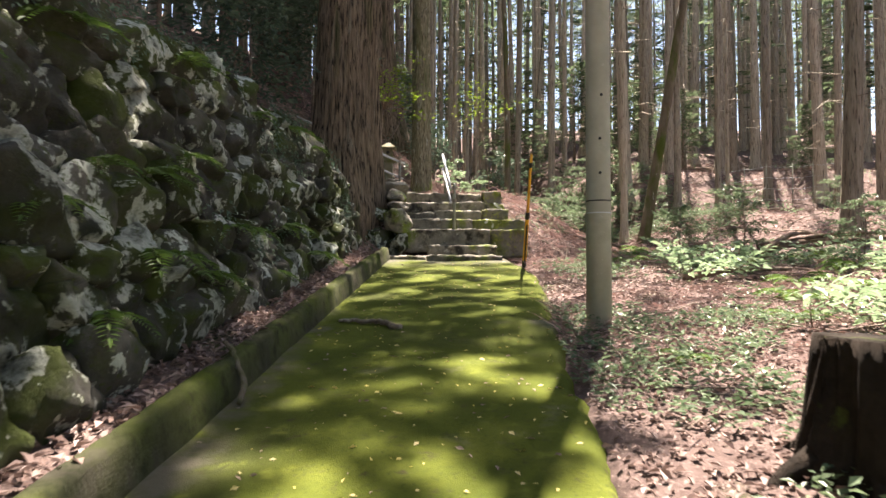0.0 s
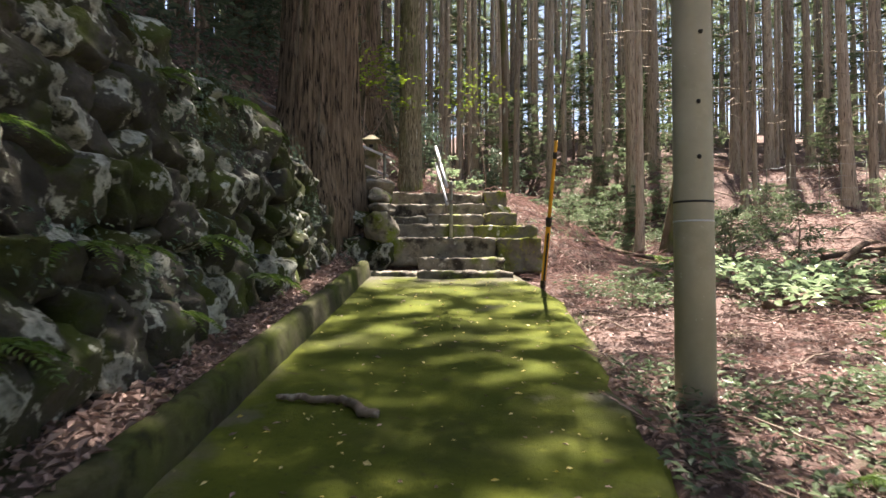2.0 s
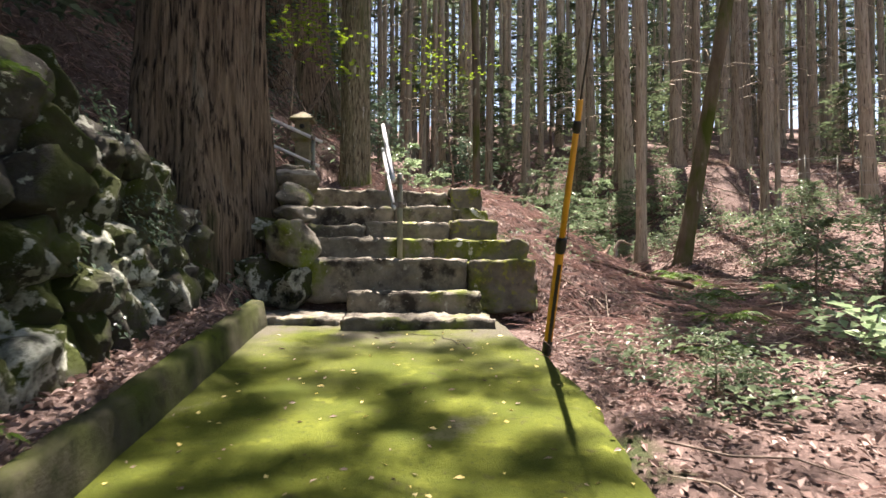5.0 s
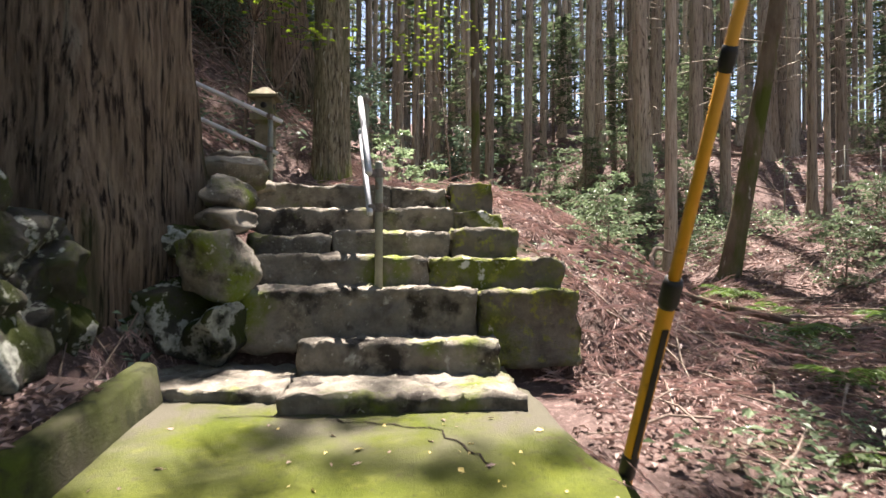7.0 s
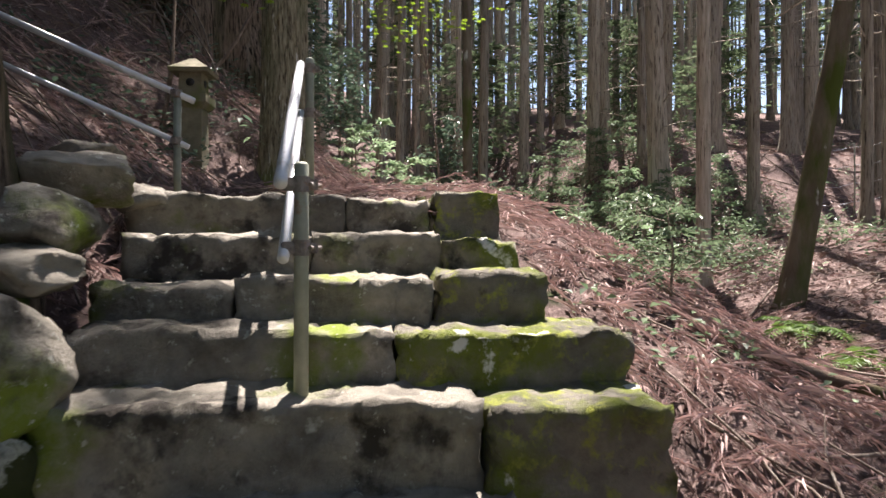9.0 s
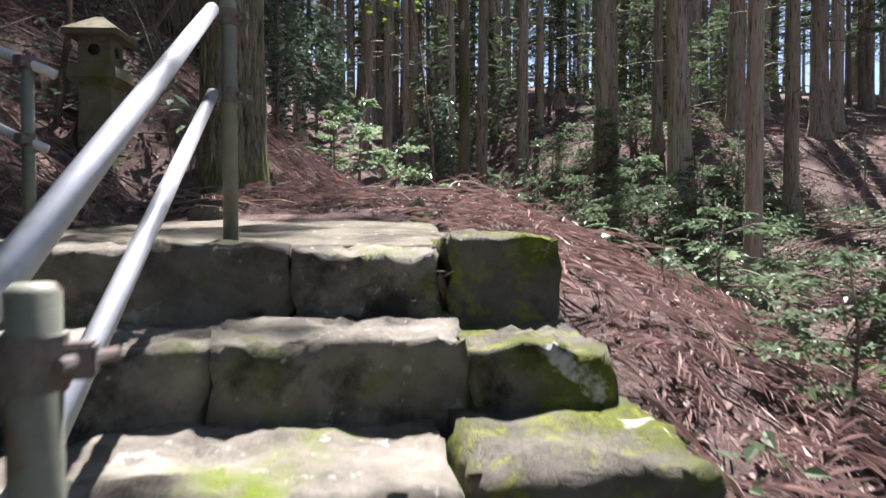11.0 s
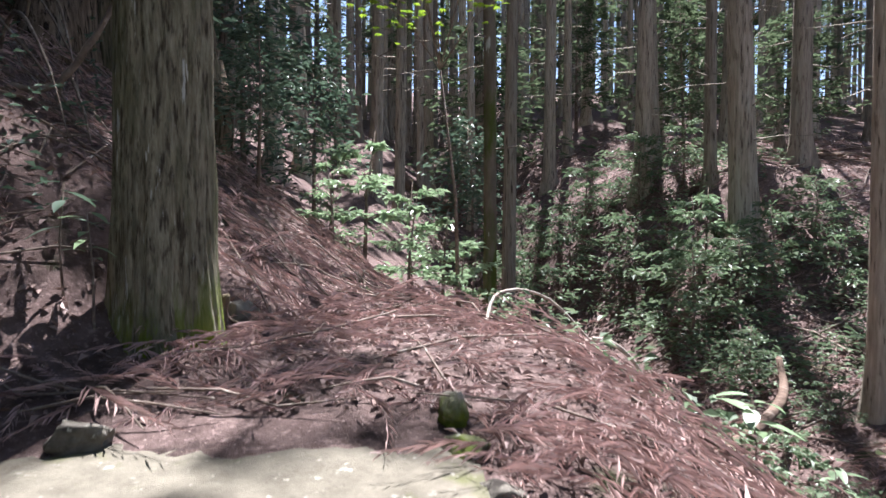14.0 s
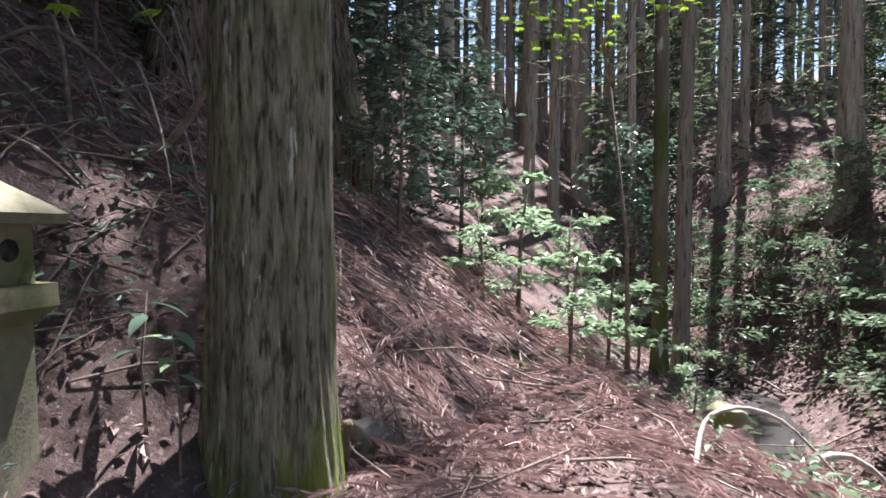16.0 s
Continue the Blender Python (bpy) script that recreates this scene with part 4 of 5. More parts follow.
keep = bx < wall_foot(by) - 0.6
bx, by = bx[keep], by[keep]
me = leaf_cloud("fallen_leaves", np.stack([bx, by, land(bx, by) + 0.015], 1), random_out(rs, len(bx), 0.5), rs.uniform(0.05, 0.1, len(bx)), 0.45, DEAD_LEAF, 0.1)
tagged(new("fallen_leaves", me), "dry leaf litter on the bank above the wall", "leaves", kind="stuff")


# ---- stream ----
wy = np.linspace(18.5, 29.5, 90)
WY, WU = np.meshgrid(wy, np.linspace(-1, 1, 9), indexing="ij")
WX = stream_x(WY) + WU * (0.42 + 0.10 * np.sin(WY * 2.3))
WZ = land(stream_x(wy), wy)[:, None] + 0.05 + 0.012 * ripple(WX, WY, 0.2)
tagged(new("stream", sheet("stream", WX, WY, WZ, WATER)), "shallow dark stream trickling down the gully", "stream", kind="structure")


# ---- ferns ----
def fern_mesh(seed, count=8, length=0.5, rise=0.5, fan=math.tau):
    rg = random.Random(seed)
    P, D, S = [], [], []
    for i in range(count):
        a = fan * (i / count) - fan / 2 + rg.uniform(-0.25, 0.25)
        o, sd = Vector((math.cos(a), math.sin(a), 0)), Vector((-math.sin(a), math.cos(a), 0))
        l, up = length * rg.uniform(0.7, 1.15), rise * rg.uniform(0.7, 1.3)
        m = 20
        for k in range(2, m):
            f = k / m
            p = o * l * f + Vector((0, 0, l * (up * f * 1.6 - (up + 0.55) * f * f)))
            w = l * 0.22 * math.sin(math.pi * min(1, f * 0.86 + 0.14)) ** 0.8
            for s in (-1, 1):
                P.append(p), D.append(sd * s + o * 0.45 + Vector((0, 0, -0.15))), S.append(max(w, 0.01))
        for k in range(6):
            f = k / 6
            P.append(o * l * f + Vector((0, 0, l * (up * f * 1.6 - (up + 0.55) * f * f)))), D.append(o + Vector((0, 0, 0.4 - f))), S.append(l * 0.2)
    aspect = 0.26
    return leaf_cloud("fronds", np.array(P), np.array(D), np.array(S), aspect, FERN, 0.04, seed)


fern_round = [fern_mesh(k, 8, 0.5, 0.55) for k in range(3)]
fern_fan = [fern_mesh(k + 9, 3, 0.62, 0.3, 1.9) for k in range(3)]


def fern(x, y, z, mesh, turn, size, label="green fern with arching fronds"):
    t = thing("fern", label, "fern", pose(x, y, z, 0, 0, turn), "ferns")
    t.scale = (size, size, size)
    part("fronds", mesh, None, t)


rg = random.Random(21)
for y, z in ((3.6, 1.15), (4.3, 1.35), (4.9, 1.3), (4.6, 0.75), (5.6, 1.45), (6.1, 0.85), (6.6, 0.8), (5.2, 0.55), (3.9, 0.5), (7.6, 0.75), (3.2, 1.9), (4.4, 2.25), (6.2, 2.3), (7.8, 2.0), (9.0, 1.95), (9.7, 1.75), (8.6, 0.35), (6.9, 0.35)):
    fern(float(wall_foot(y) - wall_lean(y) * z + 0.06), y, float(path_z(y)) + 0.08 + z, rg.choice(fern_fan), rg.uniform(-35, 25), rg.uniform(0.6, 1.05), "green fern growing out of the stone wall")
for k in range(14):
    x, y = rg.uniform(-3.2, -2.3), rg.uniform(6, 12.0)
    fern(x, y, float(land(x, y)), rg.choice(fern_fan), rg.uniform(-40, 40), rg.uniform(0.8, 1.4), "fern hanging from the dark bank")
for x, y, s in ((4.2, 8.2, 1.2), (5.0, 9.6, 1.3), (3.6, 7.0, 1.0), (5.6, 8.4, 1.4), (4.6, 11.0, 1.2), (6.2, 10.4, 1.4), (2.7, 11.2, 0.8), (3.4, 12.6, 1.1), (4.0, 14.2, 1.3), (4.7, 15.8, 1.3), (5.3, 14.6, 1.2), (1.9, 5.4, 0.6), (6.6, 12.4, 1.4), (4.9, 17.0, 1.2), (3.9, 16.6, 1.0)):
    fern(x, y, float(land(x, y)), rg.choice(fern_round), rg.uniform(0, 360), s, "light green fern on the forest floor")


# ---- shrubs ----
def shrub_meshes(seed, height, spread, leaves, size, material, bare=0.25, layers=True, aspect=0.45):
    """A shrub: thin forking stems and leaves set along the twigs."""
    rg = random.Random(seed)
    bm, P, D, S = bmesh.new(), [], [], []
    tips = []
    n = max(4, leaves // 60)
    tube(bm, [(0, 0, -0.1), (rg.uniform(-.05, .05), rg.uniform(-.05, .05), height * 0.5), (rg.uniform(-.1, .1), rg.uniform(-.1, .1), height * 0.96)], [0.012 + height * 0.008, 0.008 + height * 0.004, 0.004], 6)
    for i in range(n):
        f = bare + (1 - bare) * (i + rg.random()) / n
        a = i * 2.4 + rg.uniform(-0.4, 0.4)
        r = spread * (1.0 - 0.72 * f + 0.1) * rg.uniform(0.6, 1.15)
        o = Vector((0, 0, height * f * 0.92))
        tip = o + Vector((math.cos(a) * r, math.sin(a) * r, r * rg.uniform(-0.1, 0.35)))
        mid = o.lerp(tip, 0.5) + Vector((0, 0, r * 0.1))
        tube(bm, [o, mid, tip], [0.008, 0.006, 0.003], 4, False)
        for _ in range(leaves // n):
            g = rg.uniform(0.25, 1.05)
            c = o.lerp(tip, g) + Vector((rg.gauss(0, 0.18 * r), rg.gauss(0, 0.18 * r), rg.gauss(0, 0.05 * r if layers else 0.16 * r)))
            d = Vector((math.cos(a), math.sin(a), 0)) + Vector((rg.gauss(0, 0.8), rg.gauss(0, 0.8), rg.gauss(-0.05, 0.3)))
            P.append(c), D.append(d), S.append(size * rg.uniform(0.6, 1.3))
    return mesh_of("stem", bm, TWIG), leaf_cloud("foliage", np.array(P), np.array(D), np.array(S), aspect, material, 0.12, seed)


def shrub(x, y, meshes, label, turn=0, scale=1.0, z=None):
    t = thing("shrub", label, "shrub", pose(x, y, float(land(x, y)) - 0.03 if z is None else z, 0, 0, turn))
    t.scale = (scale, scale, scale)
    part("stem", meshes[0], None, t), part("foliage", meshes[1], None, t)


layered_green = [shrub_meshes(k + 31, 1.5, 1.0, 900, 0.10, GREEN, 0.12) for k in range(3)]
glossy = [shrub_meshes(k + 41, 2.6, 1.0, 1300, 0.12, GLOSSY, 0.25, False) for k in range(2)]
pale = [shrub_meshes(k + 51, 1.2, 0.6, 420, 0.09, PALE_GREEN, 0.15) for k in range(2)]
conifer = [shrub_meshes(k + 61, 3.2, 1.3, 2200, 0.16, NEEDLES, 0.15, True, 0.22) for k in range(2)]
rg = random.Random(8)
for x, y, s in ((5.2, 23.8, 1.2), (6.0, 25.2, 1.3), (5.6, 27.0, 1.2), (6.9, 24.6, 1.0), (5.2, 22.2, 0.5), (3.7, 27.5, 1.3), (7.2, 28.4, 1.0), (5.1, 20.6, 0.4), (8.6, 19.2, 0.6), (10.5, 18.0, 0.7), (4.8, 28.6, 1.2), (5.4, 29.6, 1.3), (4.2, 30.6, 1.1), (6.4, 28.8, 1.2), (5.9, 23.8, 1.1), (3.0, 29.6, 1.0), (7.9, 25.0, 0.9)):
    shrub(x, y, rg.choice(layered_green), "green layered shrub on the gully side", rg.uniform(0, 360), s)
for x, y, s in ((2.25, 25.7, 1.25), (1.0, 22.0, 1.2), (0.5, 22.8, 1.5), (1.5, 23.2, 1.3), (0.2, 21.6, 0.9), (1.2, 24.6, 1.5), (0.0, 23.9, 1.3), (6.3, 25.6, 1.5), (2.6, 23.9, 0.9), (1.9, 24.6, 1.1), (7.6, 23.8, 0.9)):
    shrub(x, y, rg.choice(pale), "pale sunlit leafy shrub on the bank", rg.uniform(0, 360), s)
shrub(3.0, 31.0, glossy[0], "tall dark glossy evergreen shrub among the trunks", 20, 1.5)
shrub(-0.55, 21.4, glossy[1], "glossy evergreen shrub behind the cedar", 70, 0.75)
shrub(-0.2, 23.6, glossy[0], "evergreen sapling with drooping leaves", 140, 1.0)
shrub(-1.3, 24.6, glossy[1], "dark evergreen sapling on the bank", 200, 1.5)
# Dark foliage, several shrubs unseen, added to keep the bank in shade.
for x, y, s in ((-1.9, 22.4, 1.3), (-2.9, 21.4, 1.3), (-2.5, 20.0, 0.7), (-3.3, 20.9, 0.9), (-3.3, 17.6, 1.5), (-4.3, 19.0, 1.8), (-3.9, 20.4, 1.7), (-5.0, 17.0, 1.9), (-6.2, 19.2, 2.0), (-4.6, 15.2, 1.8), (-3.6, 12.8, 1.4), (-4.4, 10.6, 1.5)):
    shrub(x, y, glossy[int(10 * s) % 2], "dark evergreen shrub on the steep bank", 97 * s, s)
for x, y, s in ((8.9, 32.0, 1.4), (10.8, 30.0, 1.2), (4.0, 35.0, 1.8), (7.4, 37.0, 1.8), (11.5, 37.0, 1.6), (-3.0, 31.0, 1.6), (15.0, 27.0, 1.0)):
    shrub(x, y, rg.choice(conifer), "young blue-green conifer under the canopy", rg.uniform(0, 360), s)
for x, y, s in ((2.4, 14.6, 0.5), (2.9, 16.4, 0.7), (3.4, 18.6, 0.6), (2.2, 10.2, 0.35), (4.4, 12.6, 0.8), (6.3, 14.2, 0.9), (5.9, 16.2, 0.7), (7.3, 17.4, 0.8), (7.8, 12.6, 0.9)):
    shrub(x, y, rg.choice(layered_green), "small green shrub among ferns", rg.uniform(0, 360), s)


def broadleaf(x, y, height, count, size, material, label, seed):
    rg = random.Random(seed)
    z = float(land(x, y))
    t = thing("seedling", label, "seedling", pose(x, y, z - 0.02, 0, 0, rg.uniform(0, 360)))
    part("stem", tube(bmesh.new(), [(0, 0, 0), (0.02, 0.01, height * 0.5), (0.0, 0.03, height)], [0.008, 0.006, 0.003], 6), TWIG, t)
    for i in range(count):
        a, f = i * 2.4, 0.55 + 0.45 * (i + 1) / count
        bm = bmesh.new()
        l, w = size * rg.uniform(0.8, 1.2), size * 0.19
        rows = []
        for k, wk in enumerate((0.1, 0.75, 1.0, 0.85, 0.45, 0.02)):
            q, drop = k / 5, -0.35 * (k / 5) ** 2 * l
            rows.append([bm.verts.new((0.02 + q * l, s * w * wk, drop + (0.12 * w if s else 0))) for s in (-1, 0, 1)])
        for p, r in zip(rows, rows[1:]):
            bm.faces.new((p[0], r[0], r[1], p[1])), bm.faces.new((p[1], r[1], r[2], p[2]))
        lf = part("leaf", bm, material, t)
        lf.matrix_local = Matrix.Translation((0, 0.03 * f, height * f)) @ pose(0, 0, 0, 0, rg.uniform(-25, 10), math.degrees(a))


for k, (x, y, h, c, s, m) in enumerate(((3.0, 16.6, 0.75, 8, 0.26, PALE_GREEN), (2.6, 17.6, 0.5, 7, 0.22, PALE_GREEN), (3.5, 18.0, 0.6, 7, 0.22, PALE_GREEN), (2.3, 19.3, 0.35, 6, 0.16, GREEN), (-0.78, 17.95, 0.62, 8, 0.13, PALE_GREEN), (-0.95, 18.0, 0.6, 6, 0.15, GLOSSY), (4.3, 19.4, 0.5, 7, 0.2, PALE_GREEN), (2.1, 15.5, 0.3, 6, 0.12, GREEN), (1.6, 21.0, 0.35, 7, 0.14, PALE_GREEN), (3.3, 6.2, 0.4, 8, 0.2, PALE_GREEN), (4.4, 7.4, 0.5, 8, 0.24, PALE_GREEN), (5.2, 7.6, 0.5, 8, 0.24, PALE_GREEN), (6.2, 9.0, 0.5, 8, 0.24, PALE_GREEN))):
    broadleaf(x, y, h, c, s, m, "seedling with long pale green leaves" if m is PALE_GREEN else "seedling with dark green leaves", k)

# maple saplings with bright leaves
def maple_sapling(root, fork, tips, seed, per=46):
    rg = random.Random(seed)
    t = thing("maple_sapling", "slender maple sapling with bright yellow-green leaves", "tree", Matrix.Translation(root))
    o = Vector(fork) - Vector(root)
    part("stem", tube(bmesh.new(), [(0, 0, -0.3), o * 0.4 + Vector((0.06, 0.05, 0.1)), o], [0.03, 0.022, 0.012], 7), TWIG, t)
    P, D, S = [], [], []
    for tip in tips:
        tip = Vector(tip) - Vector(root)
        part("branch", tube(bmesh.new(), [o, o.lerp(tip, 0.5) + Vector((0, 0, 0.15)), tip], [0.010, 0.007, 0.003], 5), TWIG, t)
        for _ in range(per):
            c = o.lerp(tip, rg.uniform(0.5, 1.1)) + Vector((rg.gauss(0, 0.2), rg.gauss(0, 0.22), rg.gauss(0.04, 0.06)))
            a0 = rg.uniform(0, math.tau)
            for k in (-1.1, -0.5, 0, 0.5, 1.1):
                P.append(c), D.append(Vector((math.cos(a0 + k), math.sin(a0 + k), -0.15))), S.append(0.085 * (1 - 0.25 * abs(k)))
    part("foliage", leaf_cloud("foliage", np.array(P), np.array(D), np.array(S), 0.34, MAPLE, 0.05), None, t)


maple_sapling((1.7, 23.0, 3.2), (1.4, 22.3, 5.9), ((0.6, 21.3, 6.4), (1.0, 20.9, 6.7), (1.7, 21.0, 6.9), (0.4, 21.6, 6.8), (1.2, 21.2, 7.2), (2.1, 21.5, 6.6), (0.9, 21.5, 7.4)), 4, 24)
maple_sapling((-1.7, 17.6, 3.8), (-1.45, 17.4, 5.5), ((-0.9, 16.7, 5.9), (-0.6, 16.8, 5.7), (-1.1, 16.5, 6.2), (-0.5, 17.1, 5.2), (-0.8, 16.6, 6.5), (-1.4, 16.6, 5.7)), 5)

# ---- loose stones ----
LOOSE = [  # x, y, z of the middle, width, depth, height, turn
    (-0.80, 12.98, 2.32, 0.50, 0.45, 0.44, 10), (-0.86, 13.25, 2.62, 0.42, 0.40, 0.20, 40), (-0.88, 13.55, 2.84, 0.48, 0.45, 0.24, 70), (-0.98, 13.95, 3.06, 0.50, 0.5, 0.26, 120),
    (-1.08, 13.18, 1.92, 0.66, 0.5, 0.5, 30), (-1.42, 13.3, 2.0, 0.5, 0.5, 0.45, 75), (-1.5, 12.95, 1.82, 0.4, 0.35, 0.3, 200),
    (-1.2, 13.45, 2.45, 0.5, 0.4, 0.3, 15), (-1.05, 14.4, 3.15, 0.45, 0.4, 0.24, 140), (-0.9, 14.75, 3.02, 0.3, 0.3, 0.2, 10),
    (0.98, 17.12, 3.22, 0.12, 0.16, 0.2, 5), (1.0, 16.86, 3.14, 0.14, 0.2, 0.16, 40), (1.08, 16.55, 3.08, 0.15, 0.22, 0.14, 70), (-0.16, 18.68, 3.45, 0.26, 0.2, 0.2, 60), (-1.0, 15.3, 3.08, 0.35, 0.3, 0.14, 30),
    (-0.80, 12.86, 1.85, 0.35, 0.35, 0.40, 300), (2.6, 22.6, 2.6, 0.4, 0.35, 0.22, 20), (-0.45, 17.0, 3.2, 0.25, 0.16, 0.12, 0),
]
for k, (x, y, z, w, d, h, turn) in enumerate(LOOSE):
    # Low and outer stones take darker wall stone: the cedar's shade as colour.
    st = tagged(new("boulder", mesh_of("boulder", boulder(k + 60, 0.66, 4, 0.09), WALL_STONE if x < -1.1 or z < 2.2 else STEP_STONE)), "rough lichen-spotted boulder beside the stone steps", "boulder", "boulders beside the steps")
    st.matrix_world = Matrix.LocRotScale((x, y, z), Euler((0.1, 0.1, radians(turn))), (w * 1.1, d * 1.1, h * 1.15))


# ---- sticks, logs, roots ----
def curve_point(points, i, f):
    """A point of the smooth curve through the points, between i and i + 1."""
    a, b, c, d = (Vector(points[min(max(j, 0), len(points) - 1)]) for j in (i - 1, i, i + 1, i + 2))
    return 0.5 * (2 * b + (c - a) * f + (2 * a - 5 * b + 4 * c - d) * f * f + (3 * b - a - 3 * c + d) * f ** 3)


def stick(name, label, category, points, radii, material=TWIG, sides=8, knots=0.25, seed=0):
    """A crooked branch lying or standing where its points are."""
    rg = random.Random(seed)
    o = Vector(points[0])
    pts, rad = [], []
    for i in range(len(points) - 1):
        for k in range(5):
            f = k / 5
            p = curve_point(points, i, f)
            r = radii[i] + (radii[i + 1] - radii[i]) * f
            pts.append(p - o + Vector((rg.uniform(-1, 1), rg.uniform(-1, 1), rg.uniform(-1, 1))) * r * knots)
            rad.append(r * rg.uniform(0.88, 1.12))
    pts.append(Vector(points[-1]) - o), rad.append(radii[-1])
    ob = tagged(new(name, mesh_of(name, tube(bmesh.new(), pts, rad, sides), material)), label, category)
    ob.location = o
    return ob


def over(x, y, h=0.0):
    return (x, y, float(surface(np.array(x), np.array(y))) + h)


stick("fallen_stick", "crooked stick with pale peeling bark lying on moss", "stick", [over(-0.97, 6.6, 0.02), over(-0.8, 6.55, 0.03), over(-0.62, 6.5, 0.035), over(-0.5, 6.42, 0.03), over(-0.44, 6.28, 0.03), over(-0.36, 6.26, 0.03)], [0.014, 0.022, 0.024, 0.026, 0.03, 0.02], TWIG, 10, 0.4, 1)
stick("fallen_stick", "mossy stick leaning against the kerb", "stick", [(-1.42, 4.55, 0.92), (-1.33, 4.5, 0.84), (-1.22, 4.3, 0.68), (-1.2, 4.15, 0.60)], [0.014, 0.018, 0.02, 0.014], MOSS_BARK, 8, 0.4, 2)
for k, pts in enumerate(([(5.4, 24.9, 2.1), (6.6, 25.3, 3.0), (7.8, 25.0, 3.8)], [(3.0, 19.0, 2.1), (4.6, 20.6, 2.3), (5.2, 21.6, 2.55)], [(1.2, 33.6, 0), (2.6, 35.0, 0), (4.4, 36.9, 0)], [(6.0, 12.6, 1.75), (7.2, 13.2, 1.95), (8.6, 13.6, 2.0)], [(6.2, 13.4, 1.85), (7.4, 13.0, 2.05), (8.8, 12.8, 2.1)], [(5.6, 12.0, 1.7), (6.6, 12.9, 2.05), (7.6, 14.0, 2.15)], [(6.4, 12.2, 1.8), (7.8, 12.4, 1.95), (9.2, 12.2, 1.9)], [(3.4, 9.6, 1.28), (4.3, 10.0, 1.4), (5.2, 10.2, 1.4)], [(8.0, 29.5, 5.2), (11, 30.0, 5.6), (14.5, 31.2, 6.0)], [(9, 33.0, 6.2), (12, 32.4, 6.1), (15, 32.8, 6.4)], [(1.9, 14.8, 2.45), (2.6, 14.2, 2.1), (3.6, 13.6, 1.85)])):
    r = (0.07, 0.06, 0.26, 0.06, 0.045, 0.05, 0.04, 0.05, 0.09, 0.08, 0.045)[k]
    stick("fallen_log", "weathered fallen log lying across the slope", "log", [(x, y, max(z, float(land(x, y)) + 0.4 * r)) for x, y, z in pts], [r, r * 0.95, r * 0.6], LOG, 12, 0.12, k)
stick("arched_branch", "bare arched branch springing from the debris", "branch", [over(2.2, 19.7, -0.05), over(2.32, 19.8, 0.32), over(2.6, 19.9, 0.62), over(2.95, 20.0, 0.66), over(3.25, 20.1, 0.2)], [0.024, 0.024, 0.022, 0.016, 0.010], PALE_TWIG, 8, 0.2, 3)
stick("arched_branch", "short bare arched branch beside the stream", "branch", [over(3.15, 19.8, -0.05), over(3.3, 19.95, 0.32), over(3.6, 20.1, 0.5), over(3.95, 20.2, 0.45)], [0.026, 0.024, 0.018, 0.010], PALE_TWIG, 8, 0.2, 4)
stick("arched_branch", "thin bent branch over the debris heap", "branch", [over(1.35, 18.6, 0.0), over(1.5, 18.9, 0.25), over(1.9, 19.1, 0.38), over(2.3, 19.0, 0.2), over(2.6, 18.8, 0.05)], [0.012, 0.012, 0.010, 0.008, 0.005], PALE_TWIG, 7, 0.2, 14)
for n, (x, y, dx, dy, h) in enumerate(((-2.6, 19.0, 1.2, 0.3, 0.6), (-3.2, 19.6, 1.4, -0.5, 0.9), (-2.2, 19.8, 0.9, -0.9, 0.7), (-3.6, 18.8, 1.5, 0.5, 0.5), (-2.9, 20.2, 1.3, -0.2, 0.9), (-1.9, 18.9, -0.7, 0.6, 0.6), (-3.0, 18.2, 1.0, 0.7, 0.4), (-2.4, 20.6, 0.8, -0.8, 1.0), (-1.7, 19.6, 0.5, -0.6, 0.5), (-3.9, 19.9, 1.6, 0.1, 1.0))):
    stick("dead_branch", "bare dead branch in the tangle on the dark bank", "branch", [over(x, y, -0.05), over(x + 0.35 * dx, y + 0.4 * dy, h * 0.7), over(x + 0.7 * dx, y + 0.7 * dy, h * 0.6), over(x + dx, y + dy, 0.1)], [0.020, 0.016, 0.011, 0.005], TWIG, 6, 0.4, 60 + n)
stick("hanging_branch", "bare dead branch slanting against the dark bank", "branch", [(-0.95, 19.3, 6.0), (-1.2, 19.25, 5.45), (-1.5, 19.2, 5.0), (-1.8, 19.15, float(land(-1.8, 19.15)))], [0.012, 0.02, 0.024, 0.03], TWIG, 7, 0.3, 5)
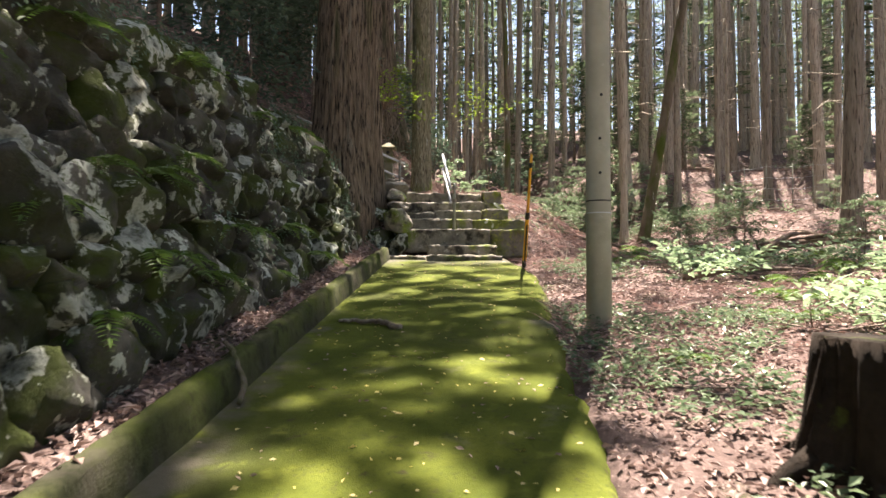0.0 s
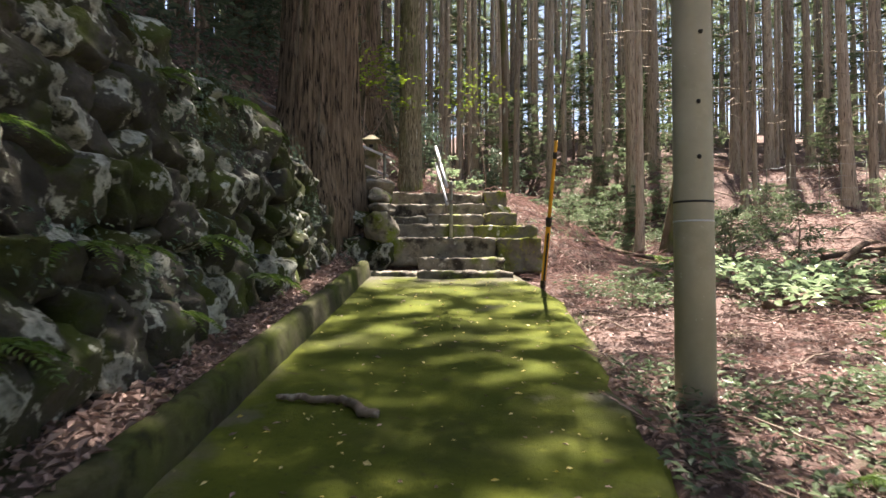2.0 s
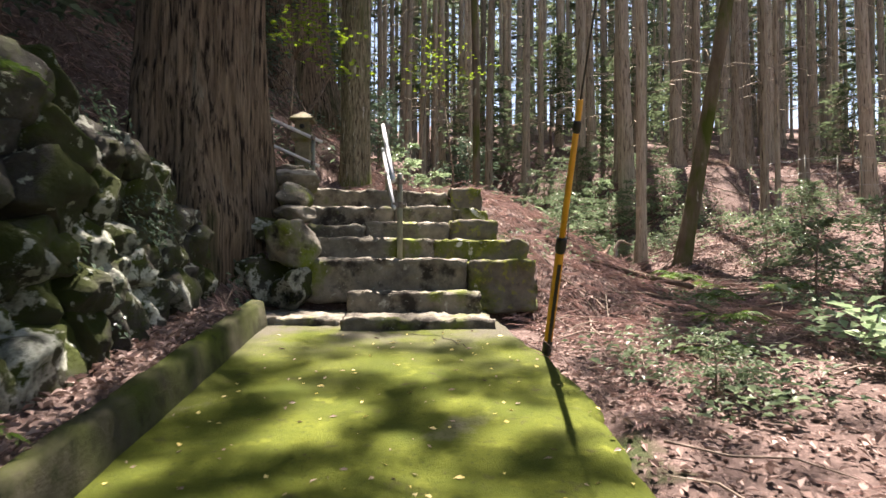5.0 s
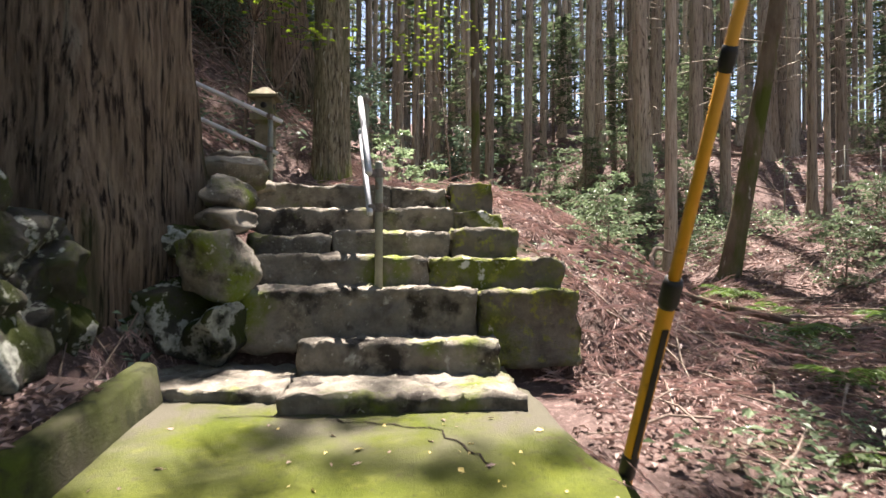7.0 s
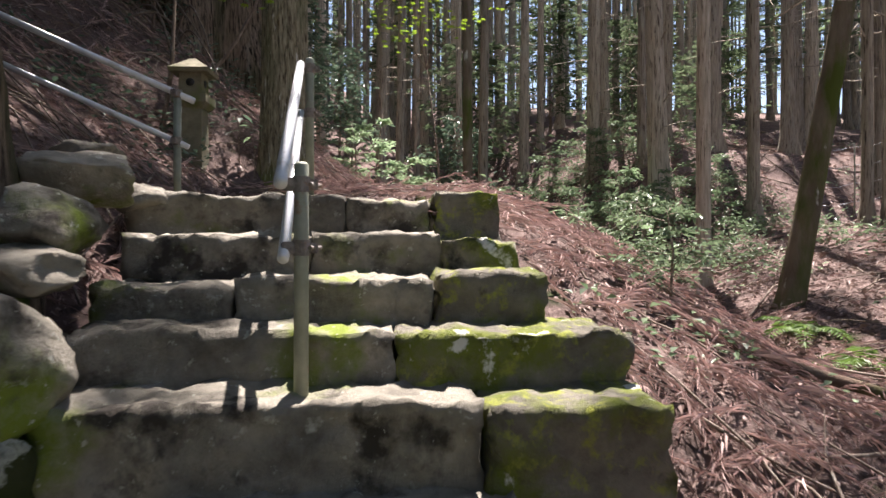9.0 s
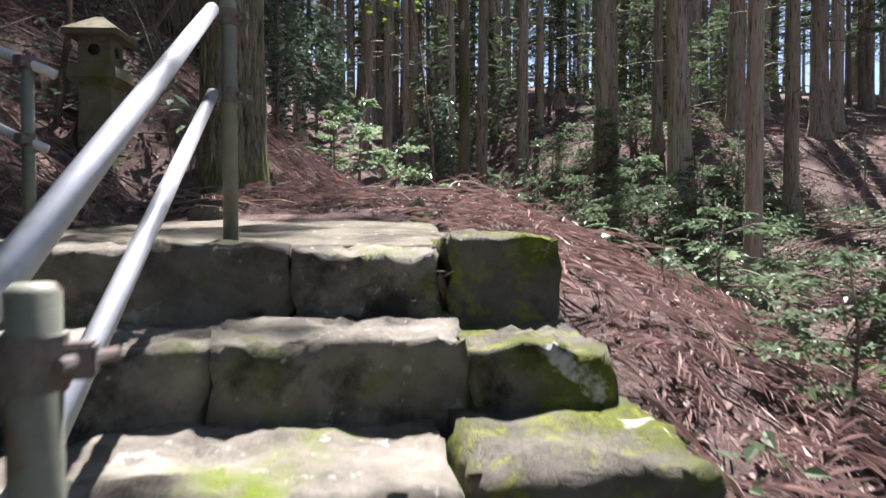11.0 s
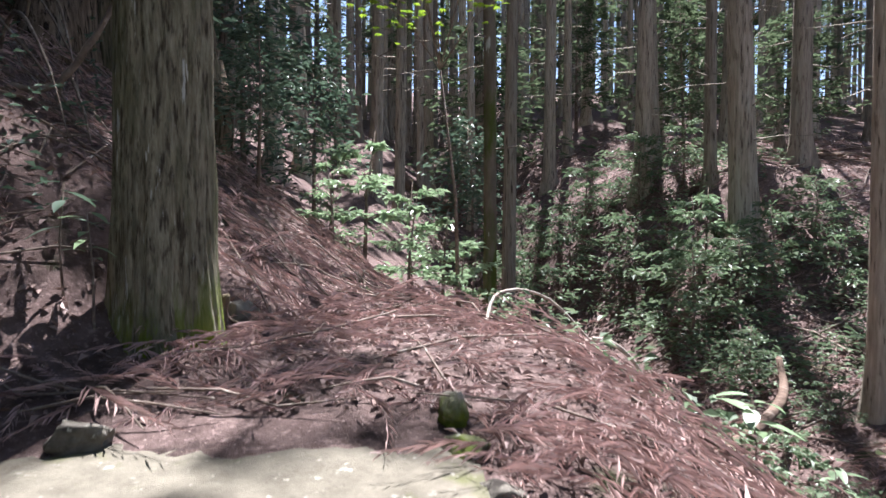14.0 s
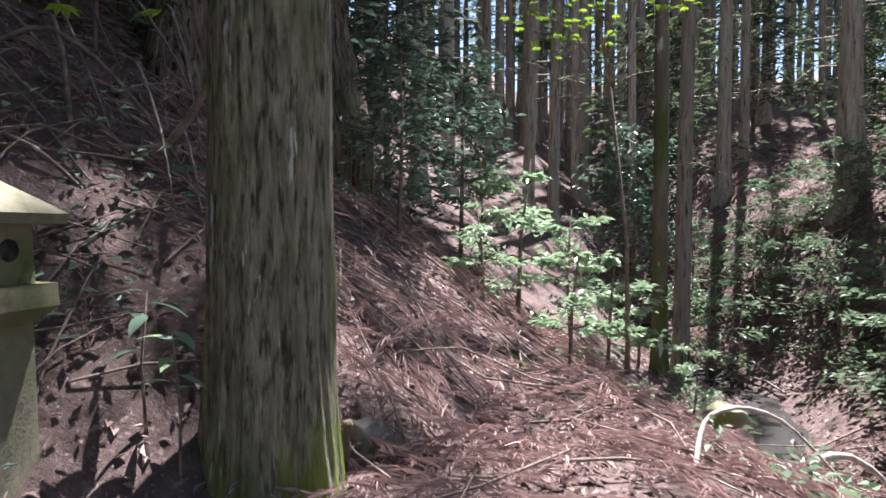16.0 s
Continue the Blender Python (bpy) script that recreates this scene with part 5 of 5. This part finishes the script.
stick("hanging_branch", "dead branch reaching across the bank behind the lantern", "branch", [(-3.4, 18.6, 5.4), (-2.6, 18.5, 5.1), (-1.9, 18.6, 4.9), (-1.5, 18.8, 4.4)], [0.02, 0.016, 0.012, 0.008], TWIG, 7, 0.3, 6)
stick("root", "pale twisted root at the gully edge", "root", [(3.9, 17.2, 1.95), (3.95, 17.4, 2.3), (4.05, 17.5, 2.5), (4.3, 17.55, 2.45)], [0.04, 0.035, 0.03, 0.015], TWIG, 8, 0.4, 7)
stick("root", "short dead root beside the cedar", "root", [(-0.25, 18.45, 3.3), (-0.24, 18.42, 3.5), (-0.22, 18.4, 3.62)], [0.04, 0.035, 0.02], LOG, 8, 0.3, 8)

stump = thing("tree_stump", "dark rotten stump with ragged roots beside the path", "stump", pose(1.97, 3.25, 0.37))
bm = bmesh.new()
rg = random.Random(6)
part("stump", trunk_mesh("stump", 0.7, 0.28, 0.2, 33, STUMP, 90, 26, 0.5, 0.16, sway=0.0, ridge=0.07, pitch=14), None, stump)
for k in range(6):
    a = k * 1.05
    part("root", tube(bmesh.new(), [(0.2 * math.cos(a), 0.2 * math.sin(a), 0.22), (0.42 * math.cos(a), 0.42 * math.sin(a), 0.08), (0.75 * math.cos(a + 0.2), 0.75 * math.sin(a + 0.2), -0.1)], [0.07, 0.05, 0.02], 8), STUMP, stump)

# ---- net fence on the hillside ----
fence = thing("net_fence", "thin grey stakes with slack wires on the hillside", "fence")
stakes = [(10.0, 24.2), (10.95, 24.4), (11.85, 24.6), (12.75, 24.5), (13.6, 24.7), (14.6, 24.9), (15.6, 25.0)]
stakes = [Vector((x, y, float(land(x, y)))) for x, y in stakes]
for p in stakes:
    part("stake", tube(bmesh.new(), [p + Vector((0, 0, -0.2)), p + Vector((0.02, 0, 0.8)), p + Vector((0.03, 0.02, 1.6))], [0.017, 0.016, 0.013], 8), POST_STEEL, fence)
for h in (0.3, 0.7, 1.1, 1.5):
    run = []
    for p, q in zip(stakes, stakes[1:]):
        run += [p + Vector((0, 0, h)), p.lerp(q, 0.5) + Vector((0, 0, h - 0.05))]
    part("wire", tube(bmesh.new(), run + [stakes[-1] + Vector((0, 0, h))], 0.004, 5), STEEL, fence)
